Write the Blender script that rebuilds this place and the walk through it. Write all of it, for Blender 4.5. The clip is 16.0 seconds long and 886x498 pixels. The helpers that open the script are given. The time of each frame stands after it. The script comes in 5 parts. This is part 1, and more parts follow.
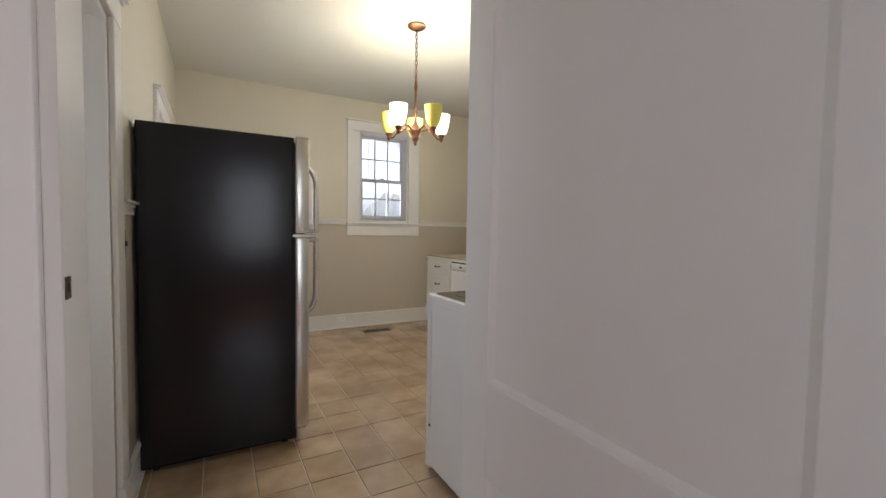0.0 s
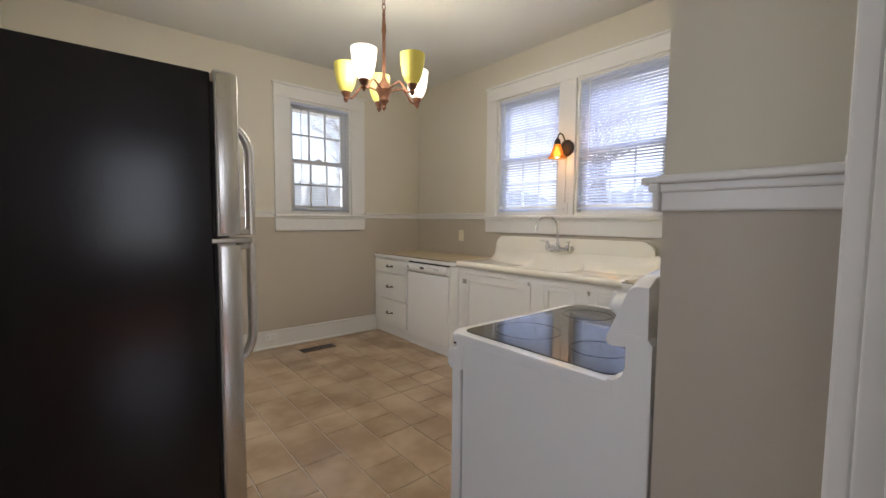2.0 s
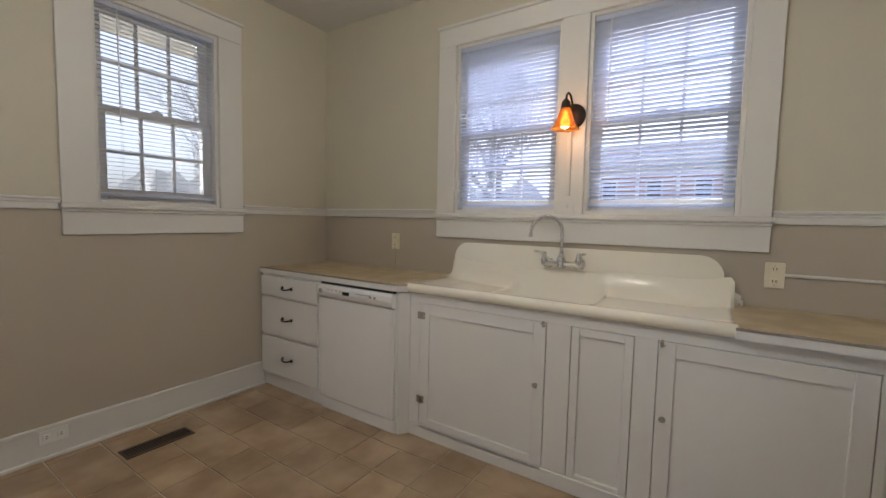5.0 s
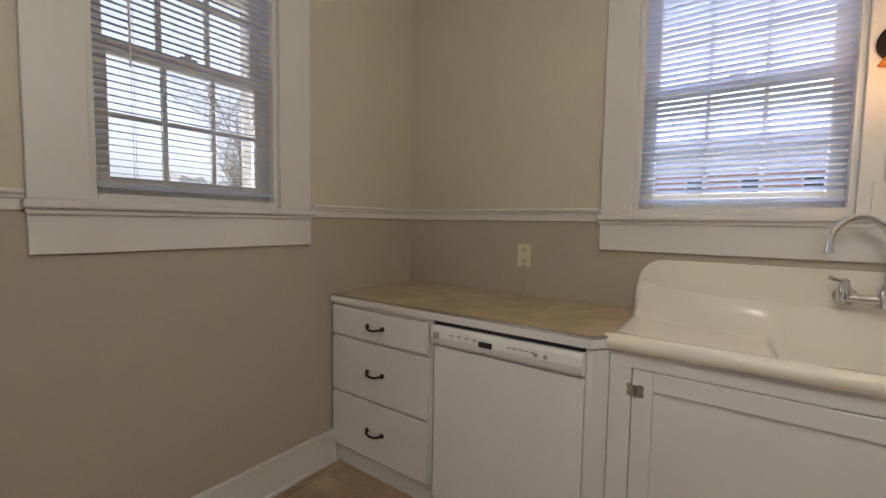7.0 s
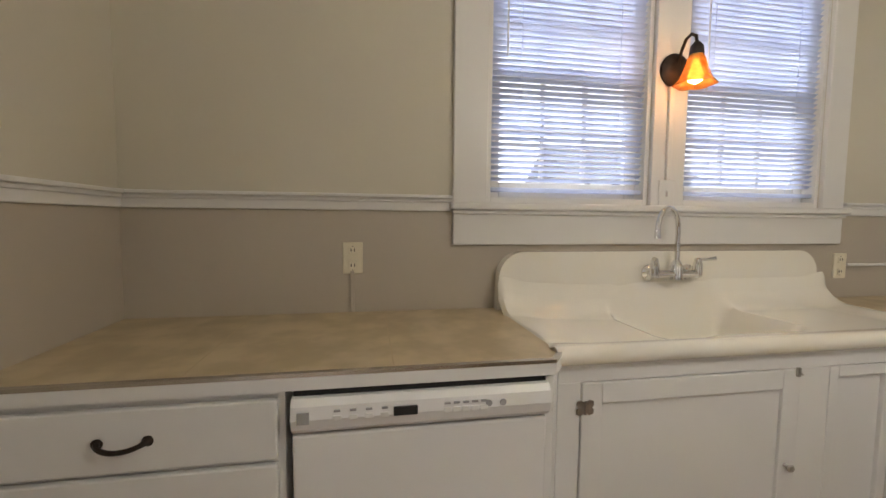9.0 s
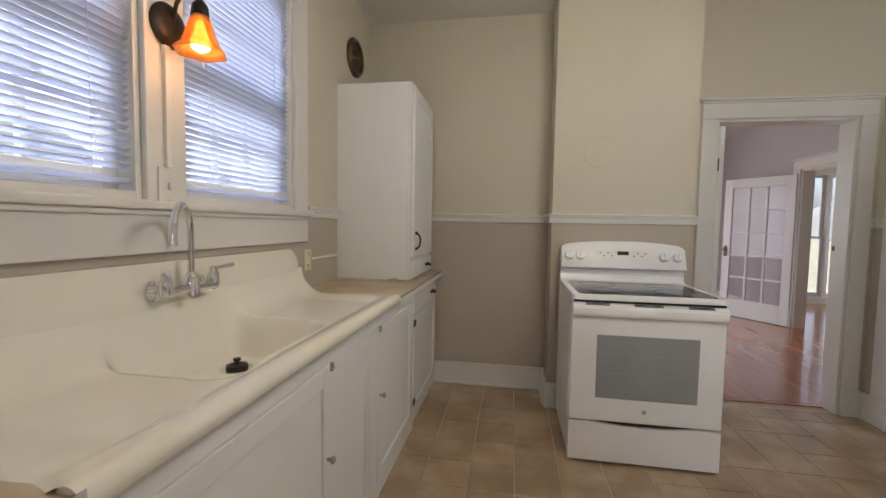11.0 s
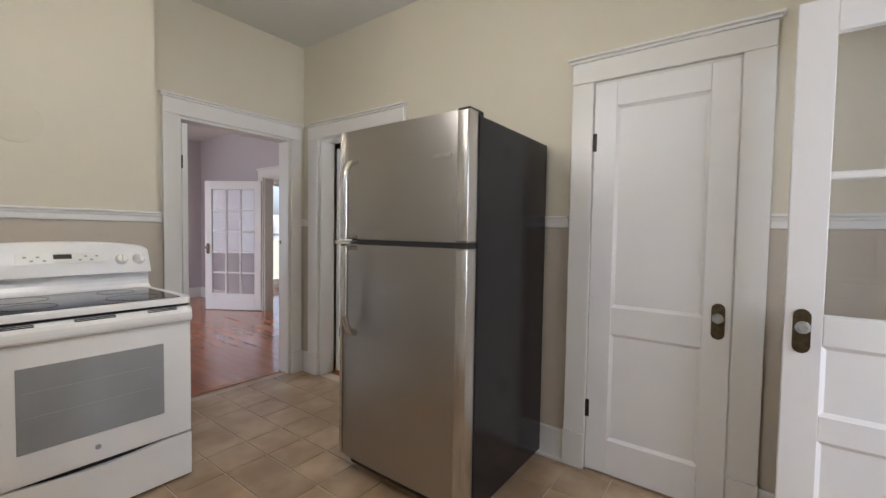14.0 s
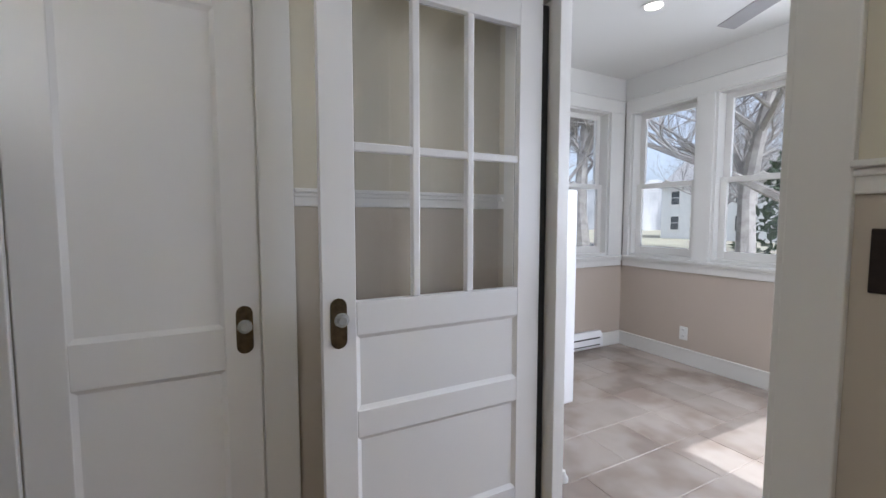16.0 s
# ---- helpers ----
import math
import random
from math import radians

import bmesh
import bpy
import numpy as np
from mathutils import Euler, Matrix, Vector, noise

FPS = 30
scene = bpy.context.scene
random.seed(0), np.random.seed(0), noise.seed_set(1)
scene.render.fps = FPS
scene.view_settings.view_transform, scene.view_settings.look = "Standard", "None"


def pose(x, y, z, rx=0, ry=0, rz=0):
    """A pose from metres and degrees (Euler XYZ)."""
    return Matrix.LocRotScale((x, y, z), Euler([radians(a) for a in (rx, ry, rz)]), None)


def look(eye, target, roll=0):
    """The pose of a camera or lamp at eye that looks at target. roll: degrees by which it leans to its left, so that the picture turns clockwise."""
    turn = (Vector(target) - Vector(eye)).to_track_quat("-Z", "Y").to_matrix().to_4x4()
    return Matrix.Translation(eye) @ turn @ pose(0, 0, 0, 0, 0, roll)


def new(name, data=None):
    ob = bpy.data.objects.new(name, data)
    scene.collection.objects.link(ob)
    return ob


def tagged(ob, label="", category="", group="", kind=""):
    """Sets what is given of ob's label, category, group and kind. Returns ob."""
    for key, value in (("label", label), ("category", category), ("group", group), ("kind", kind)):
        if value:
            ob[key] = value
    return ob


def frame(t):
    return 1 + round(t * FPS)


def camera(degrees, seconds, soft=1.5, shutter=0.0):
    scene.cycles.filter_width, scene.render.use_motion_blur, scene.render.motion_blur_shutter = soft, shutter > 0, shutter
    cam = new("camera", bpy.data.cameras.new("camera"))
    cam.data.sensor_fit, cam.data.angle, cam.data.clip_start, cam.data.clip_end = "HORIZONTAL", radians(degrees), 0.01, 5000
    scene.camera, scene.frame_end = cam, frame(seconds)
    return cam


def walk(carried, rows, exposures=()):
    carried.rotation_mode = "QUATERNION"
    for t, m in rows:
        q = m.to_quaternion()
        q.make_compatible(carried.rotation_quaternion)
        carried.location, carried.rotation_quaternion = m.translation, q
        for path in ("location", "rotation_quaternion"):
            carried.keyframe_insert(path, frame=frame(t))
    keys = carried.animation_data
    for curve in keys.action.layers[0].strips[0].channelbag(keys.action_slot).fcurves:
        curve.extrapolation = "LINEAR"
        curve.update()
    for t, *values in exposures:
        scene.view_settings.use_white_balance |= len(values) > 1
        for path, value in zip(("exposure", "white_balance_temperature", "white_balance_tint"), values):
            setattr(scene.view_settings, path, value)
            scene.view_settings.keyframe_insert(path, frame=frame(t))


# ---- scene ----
cam = camera(94.2, 16.0)
PATH = [
    (0, (0.337, 0.571, 1.242), (1.304, 2.32, 1.15), 0.9),
    (0.5, (0.315, 0.858, 1.281), (1.276, 2.609, 1.185), 0.1),
    (1, (0.341, 1.092, 1.266), (1.368, 2.806, 1.18), -0.9),
    (1.5, (0.402, 1.34, 1.271), (1.528, 2.991, 1.194), -0.6),
    (2, (0.428, 1.478, 1.27), (1.711, 3.006, 1.133), 0.5),
    (2.5, (0.483, 1.713, 1.257), (1.936, 3.074, 1.069), 0.7),
    (3, (0.49, 1.88, 1.265), (2.05, 3.114, 1.057), 1.0),
    (5.5, (1.25, 3.052, 1.276), (2.921, 4.142, 1.14), 1.2),
    (6, (1.394, 3.312, 1.276), (3.007, 4.487, 1.145), 1.5),
    (6.5, (1.436, 3.638, 1.281), (3.031, 4.837, 1.154), 1.4),
    (7, (1.492, 3.921, 1.272), (3.114, 5.084, 1.146), 0.9),
    (7.5, (1.608, 4.239, 1.273), (3.314, 5.278, 1.164), 0.3),
    (8, (1.695, 4.48, 1.266), (3.55, 5.212, 1.126), -0.0),
    (8.5, (1.76, 4.703, 1.274), (3.737, 4.957, 1.114), 0.2),
    (9, (1.906, 4.778, 1.259), (3.869, 4.424, 1.114), 0.5),
    (9.5, (2.149, 4.746, 1.28), (3.886, 3.76, 1.182), 0.2),
    (10, (2.301, 4.709, 1.274), (3.608, 3.197, 1.186), 0.5),
    (12.5, (2.392, 4.713, 1.244), (1.552, 2.901, 1.132), 1.5),
    (13, (2.353, 4.704, 1.234), (1.232, 3.051, 1.132), 1.6),
    (13.5, (2.28, 4.704, 1.246), (0.909, 3.25, 1.154), 1.3),
    (14, (2.192, 4.694, 1.253), (0.586, 3.505, 1.173), 0.9),
    (14.5, (2.028, 4.69, 1.261), (0.223, 3.831, 1.186), 0.4),
    (15, (1.846, 4.651, 1.264), (-0.122, 4.308, 1.17), -0.2),
    (15.5, (1.66, 4.614, 1.268), (-0.313, 4.914, 1.128), -0.3),
    (16, (1.506, 4.569, 1.241), (-0.268, 5.481, 1.102), -0.0),
]
EXPOSURES = [(0.0, 1.40, 5950, 10), (1.5, 1.22, 5950, 12), (3.2, 1.30, 5750, 12), (5.3, 0.80, 6000, 12), (6.5, 0.80, 6150, 12), (8.5, 1.12, 6250, 12), (10.0, 0.88, 6250, 12), (12.3, 1.30, 5750, 12), (13.0, 1.38, 5700, 12), (14.0, 1.25, 5750, 12), (14.5, 1.15, 5750, 12), (15.0, 1.25, 5600, 11), (16.0, 0.68, 5500, 11)]
walk(cam, [(t, look(eye, target, roll)) for t, eye, target, roll in PATH], EXPOSURES)

# ---- light ----
world = bpy.data.worlds.new("sky")
scene.world = world
world.use_nodes = True
wn, wl = world.node_tree.nodes, world.node_tree.links
sky = wn.new("ShaderNodeTexSky")
sky.sky_type, sky.sun_disc = "NISHITA", False
SUN_EL, SUN_AZ = 50.0, 90.0
sky.sun_elevation, sky.sun_rotation = radians(SUN_EL), radians(SUN_AZ)
sky.air_density, sky.dust_density = 0.8, 4.0
haze = wn.new("ShaderNodeHueSaturation")
haze.inputs["Saturation"].default_value, haze.inputs["Value"].default_value = 0.42, 1.3
wl.new(sky.outputs[0], haze.inputs["Color"])
wl.new(haze.outputs[0], wn["Background"].inputs[0])
wn["Background"].inputs[1].default_value = 0.13
sun = new("sun", bpy.data.lights.new("sun", "SUN"))
sun.data.energy, sun.data.angle, sun.data.color = 2.6, radians(0.5), (1.0, 0.95, 0.87)
# the sun stands in the east
sun.matrix_world = look((math.sin(radians(SUN_AZ)) * math.cos(radians(SUN_EL)), math.cos(radians(SUN_AZ)) * math.cos(radians(SUN_EL)), math.sin(radians(SUN_EL))), (0, 0, 0))


def lamp(name, kind, place, energy, colour, size=0.03):
    data = bpy.data.lights.new(name, kind)
    data.energy, data.color = energy, colour
    if kind == "AREA":
        data.size = size
    else:
        data.shadow_soft_size = size
    ob = new(name, data)
    ob.location = GRID @ Vector(place)
    return ob


GRID = Matrix.Identity(4)


# ---- materials ----
def material(name, base, rough=0.5, metal=0.0, vary=0.06, scale=6.0, grain=60.0, bump=0.0, bump_scale=120.0, stretch=(1, 1, 1),
             random_tint=0.0, coat=0.0, spec=0.5, alt=None, alt_amount=0.5, rough_vary=0.03):
    """A procedural surface: base colour varied at two scales, roughness varied, fine relief."""
    m = bpy.data.materials.new(name)
    m.use_nodes = True
    n, l = m.node_tree.nodes, m.node_tree.links
    p = n["Principled BSDF"]
    tc = n.new("ShaderNodeTexCoord")
    mp = n.new("ShaderNodeMapping")
    mp.inputs["Scale"].default_value = stretch
    geo = n.new("ShaderNodeNewGeometry")
    l.new(geo.outputs["Position"], mp.inputs[0])
    big, small = n.new("ShaderNodeTexNoise"), n.new("ShaderNodeTexNoise")
    big.inputs["Scale"].default_value, big.inputs["Detail"].default_value = scale, 2.0
    small.inputs["Scale"].default_value, small.inputs["Detail"].default_value = grain, 1
    for t in (big, small):
        l.new(mp.outputs[0], t.inputs["Vector"])
    mixn = n.new("ShaderNodeMath")
    mixn.operation = "MULTIPLY_ADD"
    mixn.inputs[1].default_value = 0.15
    l.new(small.outputs["Fac"], mixn.inputs[0])
    l.new(big.outputs["Fac"], mixn.inputs[2])
    ramp = n.new("ShaderNodeMapRange")
    ramp.inputs["From Min"].default_value, ramp.inputs["From Max"].default_value = 0.3, 0.85
    ramp.inputs["To Min"].default_value, ramp.inputs["To Max"].default_value = 1 - vary, 1 + vary
    l.new(mixn.outputs[0], ramp.inputs["Value"])
    colour = n.new("ShaderNodeMix")
    colour.data_type = "RGBA"
    colour.inputs["A"].default_value = (*base, 1)
    colour.inputs["B"].default_value = (*(alt or base), 1)
    pick = n.new("ShaderNodeMapRange")
    pick.interpolation_type = "SMOOTHSTEP"
    pick.inputs["From Min"].default_value, pick.inputs["From Max"].default_value = 0.42, 0.75
    pick.inputs["To Max"].default_value = alt_amount if alt else 0.0
    l.new(mixn.outputs[0], pick.inputs["Value"])
    l.new(pick.outputs[0], colour.inputs["Factor"])
    value = n.new("ShaderNodeHueSaturation")
    l.new(colour.outputs["Result"], value.inputs["Color"])
    if random_tint:
        info = n.new("ShaderNodeObjectInfo")
        rr = n.new("ShaderNodeMapRange")
        rr.inputs["To Min"].default_value, rr.inputs["To Max"].default_value = 1 - random_tint, 1 + random_tint
        l.new(info.outputs["Random"], rr.inputs["Value"])
        mul = n.new("ShaderNodeMath")
        mul.operation = "MULTIPLY"
        l.new(rr.outputs[0], mul.inputs[0])
        l.new(ramp.outputs[0], mul.inputs[1])
        l.new(mul.outputs[0], value.inputs["Value"])
    else:
        l.new(ramp.outputs[0], value.inputs["Value"])
    l.new(value.outputs[0], p.inputs["Base Color"])
    rv = n.new("ShaderNodeMapRange")
    rv.inputs["From Min"].default_value, rv.inputs["From Max"].default_value = 0.3, 0.85
    rv.inputs["To Min"].default_value, rv.inputs["To Max"].default_value = max(0.02, rough - rough_vary), min(1, rough + rough_vary)
    l.new(mixn.outputs[0], rv.inputs["Value"])
    l.new(rv.outputs[0], p.inputs["Roughness"])
    p.inputs["Metallic"].default_value = metal
    p.inputs["Specular IOR Level"].default_value = spec
    p.inputs["Coat Weight"].default_value = coat
    if bump:
        fine = n.new("ShaderNodeTexNoise")
        fine.inputs["Scale"].default_value, fine.inputs["Detail"].default_value = bump_scale, 3
        l.new(mp.outputs[0], fine.inputs["Vector"])
        b = n.new("ShaderNodeBump")
        b.inputs["Strength"].default_value, b.inputs["Distance"].default_value = bump, 0.0006
        l.new(fine.outputs["Fac"], b.inputs["Height"])
        l.new(b.outputs[0], p.inputs["Normal"])
    return m


def glass_material(name, tint=(1, 1, 1), rough=0.0, through_glass=1.0):
    m = bpy.data.materials.new(name)
    m.use_nodes = True
    p = m.node_tree.nodes["Principled BSDF"]
    p.inputs["Base Color"].default_value = (*tint, 1)
    p.inputs["Transmission Weight"].default_value = through_glass
    p.inputs["Roughness"].default_value = rough
    p.inputs["IOR"].default_value = 1.45
    return m


def glow_material(name, base, colour, strength, trans=0.6, rough=0.4):
    m = bpy.data.materials.new(name)
    m.use_nodes = True
    p = m.node_tree.nodes["Principled BSDF"]
    p.inputs["Base Color"].default_value = (*base, 1)
    p.inputs["Roughness"].default_value = rough
    p.inputs["Emission Color"].default_value = (*colour, 1)
    p.inputs["Emission Strength"].default_value = strength
    return m


CREAM = material("cream_wall_paint", (0.62, 0.575, 0.465), 0.55, vary=0.03, scale=1.2, bump=0.12, bump_scale=220)
TAUPE = material("taupe_wall_paint", (0.485, 0.430, 0.350), 0.5, vary=0.03, scale=1.2, bump=0.12, bump_scale=220)
CEIL = material("ceiling_paint", (0.64, 0.63, 0.58), 0.8, vary=0.04, scale=0.8, bump=0.25, bump_scale=90)
WHITE = material("white_gloss_paint", (0.73, 0.715, 0.68), 0.34, vary=0.005, scale=0.9, bump=0.03, bump_scale=70, rough_vary=0.01)
DOORWHITE = material("white_door_paint", (0.80, 0.79, 0.78), 0.34, vary=0.005, scale=0.9, bump=0.03, bump_scale=60, rough_vary=0.01)
CABWHITE = material("white_cabinet_paint", (0.82, 0.82, 0.81), 0.36, vary=0.006, scale=1.2, bump=0.03, bump_scale=60, rough_vary=0.01)
LAVENDER = material("lavender_grey_wall_paint", (0.50, 0.46, 0.47), 0.55, vary=0.03, scale=1.2, bump=0.1, bump_scale=220)
SUNTAUPE = material("sunroom_taupe_paint", (0.50, 0.43, 0.36), 0.5, vary=0.03, scale=1.2, bump=0.1, bump_scale=200)
TILE = material("beige_stone_tile", (0.368, 0.250, 0.148), 0.24, vary=0.11, scale=3.2, grain=18, random_tint=0.10, alt=(0.485, 0.36, 0.235), alt_amount=0.8, bump=0.2, bump_scale=45, spec=0.8, rough_vary=0.025)
GROUT = material("pale_grout", (0.50, 0.40, 0.29), 0.6, vary=0.1, scale=12)
SUNTILE = material("grey_brown_sheet_floor", (0.47, 0.405, 0.35), 0.2, vary=0.2, scale=2.6, grain=12, random_tint=0.10, alt=(0.25, 0.20, 0.165), alt_amount=0.95, bump=0.2, bump_scale=40)
WOODFLOOR = material("red_oak_floor", (0.36, 0.13, 0.055), 0.2, vary=0.18, scale=3, grain=25, stretch=(6, 0.8, 1), random_tint=0.14, coat=0.3)
LAMINATE = material("tan_laminate_top", (0.46, 0.365, 0.215), 0.34, vary=0.09, scale=8, grain=34, alt=(0.58, 0.475, 0.315), alt_amount=0.7, bump=0.03, bump_scale=120, rough_vary=0.02)
PORCELAIN = material("cream_porcelain", (0.85, 0.825, 0.745), 0.12, vary=0.03, scale=4, coat=0.5, rough_vary=0.04, alt=(0.82, 0.765, 0.62), alt_amount=0.5)
APPL = material("white_appliance_enamel", (0.87, 0.87, 0.87), 0.2, vary=0.015, scale=4, bump=0.04, bump_scale=200, rough_vary=0.04)
PLASTIC = material("white_plastic", (0.80, 0.80, 0.78), 0.35, vary=0.02)
SEAM = material("pale_laminate_seam", (0.50, 0.395, 0.24), 0.36, vary=0.05)
IVORY = material("ivory_plastic", (0.78, 0.72, 0.55), 0.35, vary=0.03, scale=20)
BLACKSIDE = material("black_textured_steel", (0.012, 0.010, 0.011), 0.17, vary=0.1, scale=1.5, bump=0.35, bump_scale=70, spec=0.3, rough_vary=0.01)
STEEL = material("brushed_stainless_steel", (0.42, 0.40, 0.37), 0.3, metal=1.0, vary=0.012, scale=1.2, grain=30, stretch=(1, 1, 30), rough_vary=0.015)
SATIN = material("satin_steel_trim", (0.62, 0.60, 0.56), 0.23, metal=1.0, vary=0.03, rough_vary=0.01)
CHROME = material("chrome", (0.75, 0.75, 0.75), 0.07, metal=1.0, vary=0.02, rough_vary=0.03)
NICKEL = material("worn_nickel", (0.45, 0.43, 0.40), 0.35, metal=1.0, vary=0.15, scale=60)
BRONZE = material("dark_bronze", (0.035, 0.025, 0.02), 0.4, metal=0.6, vary=0.3, scale=40)
COPPER = material("antique_copper", (0.20, 0.095, 0.055), 0.36, metal=0.85, vary=0.25, scale=40)
BRASSOLD = material("aged_brass", (0.13, 0.10, 0.06), 0.35, metal=0.9, vary=0.3, scale=50)
# for dark parts, and as painted shade in gaps, slots and openings
DARK = material("dark_parts_and_gap_shade", (0.012, 0.012, 0.012), 0.6, vary=0.1)
BLACKGLASS = material("black_cooktop_glass", (0.012, 0.013, 0.014), 0.05, vary=0.1, spec=0.6, rough_vary=0.02)
OVENGLASS = material("grey_oven_window", (0.30, 0.31, 0.325), 0.12, vary=0.08, scale=5, rough_vary=0.03)
DIMMARK = material("faint_burner_print", (0.045, 0.045, 0.048), 0.15, vary=0.05, rough_vary=0.02)
GREYMARK = material("grey_print", (0.35, 0.35, 0.36), 0.5, vary=0.05)
BLIND = material("white_vinyl_blind", (0.74, 0.76, 0.79), 0.4, vary=0.03)
_n, _l = BLIND.node_tree.nodes, BLIND.node_tree.links
_tr, _mx = _n.new("ShaderNodeBsdfTranslucent"), _n.new("ShaderNodeMixShader")
_tr.inputs[0].default_value, _mx.inputs[0].default_value = (0.59, 0.675, 0.905, 1), 0.42
_l.new(_n["Principled BSDF"].outputs[0], _mx.inputs[1])
_l.new(_tr.outputs[0], _mx.inputs[2])
_l.new(_mx.outputs[0], _n["Material Output"].inputs[0])
VENTBROWN = material("brown_register_metal", (0.10, 0.065, 0.04), 0.45, metal=0.4, vary=0.2, scale=30)
GLASS = glass_material("window_glass")
CRYSTAL = glass_material("crystal_knob_glass", (0.85, 0.87, 0.86), 0.06, 0.66)
GRASS = material("dormant_lawn", (0.34, 0.31, 0.24), 0.9, vary=0.3, scale=0.7, grain=9, alt=(0.25, 0.25, 0.16), alt_amount=0.7)
BARK = material("grey_bark", (0.33, 0.31, 0.29), 0.9, vary=0.3, scale=8, bump=0.6, bump_scale=30)
LEAF = material("dark_evergreen_leaf", (0.05, 0.075, 0.035), 0.6, vary=0.35, scale=2)
SIDING = material("white_siding", (0.72, 0.72, 0.70), 0.6, vary=0.05, scale=2)
BRICK = material("red_brick_wall", (0.44, 0.26, 0.21), 0.8, vary=0.2, scale=6, grain=40)
ROOF = material("grey_shingle", (0.30, 0.295, 0.29), 0.85, vary=0.25, scale=5)
ASPHALT = material("asphalt", (0.06, 0.06, 0.06), 0.85, vary=0.2, scale=3)
HOUSEGLASS = material("dark_window_glass", (0.03, 0.035, 0.04), 0.08, vary=0.1)


# ---- building helpers ----
def add_box(bm, x0, x1, y0, y1, z0, z1, bevel=0.0, seg=2):
    made = bmesh.ops.create_cube(bm, size=1.0, matrix=Matrix.Translation(((x0 + x1) / 2, (y0 + y1) / 2, (z0 + z1) / 2)) @ Matrix.Diagonal((abs(x1 - x0), abs(y1 - y0), abs(z1 - z0), 1)))
    if bevel:
        vs = set(made["verts"])
        es = [e for e in bm.edges if e.verts[0] in vs and e.verts[1] in vs]
        bmesh.ops.bevel(bm, geom=es, offset=bevel, segments=seg, profile=0.5, affect="EDGES")


def add_lathe(bm, profile, m=None, steps=24, cap=True):
    """Turn (radius, height) pairs about the local z axis."""
    m = m or Matrix.Identity(4)
    rings = []
    for r, z in profile:
        rings.append([bm.verts.new(m @ Vector((r * math.cos(2 * math.pi * k / steps), r * math.sin(2 * math.pi * k / steps), z))) for k in range(steps)])
    for a, b in zip(rings, rings[1:]):
        for k in range(steps):
            bm.faces.new((a[k], a[(k + 1) % steps], b[(k + 1) % steps], b[k]))
    if cap:
        for ring in (rings[0], rings[-1]):
            bm.faces.new(ring)


def add_tube(bm, pts, r, steps=10, ends=True):
    """A round bar along the points; r is a number or one radius per point."""
    pts = [Vector(p) for p in pts]
    radii = r if isinstance(r, (list, tuple)) else [r] * len(pts)
    rings, side = [], None
    for i, p in enumerate(pts):
        d = (pts[min(i + 1, len(pts) - 1)] - pts[max(i - 1, 0)]).normalized()
        if side is None:
            side = d.orthogonal().normalized()
        side = (side - d * side.dot(d)).normalized()
        up = d.cross(side)
        rings.append([bm.verts.new(p + radii[i] * (side * math.cos(2 * math.pi * k / steps) + up * math.sin(2 * math.pi * k / steps))) for k in range(steps)])
    for a, b in zip(rings, rings[1:]):
        for k in range(steps):
            bm.faces.new((a[k], a[(k + 1) % steps], b[(k + 1) % steps], b[k]))
    if ends:
        bm.faces.new(rings[0])
        bm.faces.new(rings[-1])


def add_prism(bm, outline, axis, a, b):
    """Extrude a flat outline of (u, v) pairs along an axis from a to b."""
    def at(u, v, w):
        return {"x": (w, u, v), "y": (u, w, v), "z": (u, v, w)}[axis]
    lo = [bm.verts.new(at(u, v, a)) for u, v in outline]
    hi = [bm.verts.new(at(u, v, b)) for u, v in outline]
    n = len(outline)
    for k in range(n):
        bm.faces.new((lo[k], lo[(k + 1) % n], hi[(k + 1) % n], hi[k]))
    bm.faces.new(lo)
    bm.faces.new(hi)


def arc(cx, cy, r, a0, a1, n=8):
    return [(cx + r * math.cos(radians(a0 + (a1 - a0) * k / n)), cy + r * math.sin(radians(a0 + (a1 - a0) * k / n))) for k in range(n + 1)]


def finish(bm, name, mats, smooth=False):
    bmesh.ops.recalc_face_normals(bm, faces=bm.faces)
    me = bpy.data.meshes.new(name)
    bm.to_mesh(me)
    bm.free()
    for m in mats if isinstance(mats, (list, tuple)) else [mats]:
        me.materials.append(m)
    if smooth:
        me.shade_smooth()
        me.set_sharp_from_angle(angle=radians(40))
    return me


BASE = {}


def thing(name, label, category, at=None, m=None, group="", kind=""):
    """An empty at a thing's base. at: its parts are given in the places of GRID; m: its parts are given in its own places."""
    ob = new(name)
    ob.empty_display_size = 0.1
    if m is not None:
        ob.matrix_world = GRID @ m
        BASE[ob] = Matrix.Identity(4)
    else:
        ob.matrix_world = GRID @ Matrix.Translation(at)
        BASE[ob] = Matrix.Translation(at).inverted()
    return tagged(ob, label, category, group, kind)


def part(name, bm, mat, parent, label="", smooth=False):
    ob = new(name, finish(bm, name, mat, smooth))
    ob.parent = parent
    ob.matrix_parent_inverse = BASE[parent]
    BASE[ob] = Matrix.Identity(4)
    if label:
        ob["label"] = label
    return ob


def box(name, dims, mat, parent, bevel=0.0, label=""):
    bm = bmesh.new()
    add_box(bm, *dims, bevel)
    return part(name, bm, mat, parent, label)


def solid(name, boxes, mats, label, category, kind="structure", bevel=0.0):
    """One setting mesh out of boxes."""
    bm = bmesh.new()
    for b in boxes:
        add_box(bm, *b, bevel)
    ob = new(name, finish(bm, name, mats))
    return tagged(ob, label, category, kind=kind)


# ---- plan ----
XW, XE, YN, YS, YR, ZC = -0.015, 3.513, 5.628, 1.515, 1.492, 2.84
RAIL = 1.290
T = 0.14


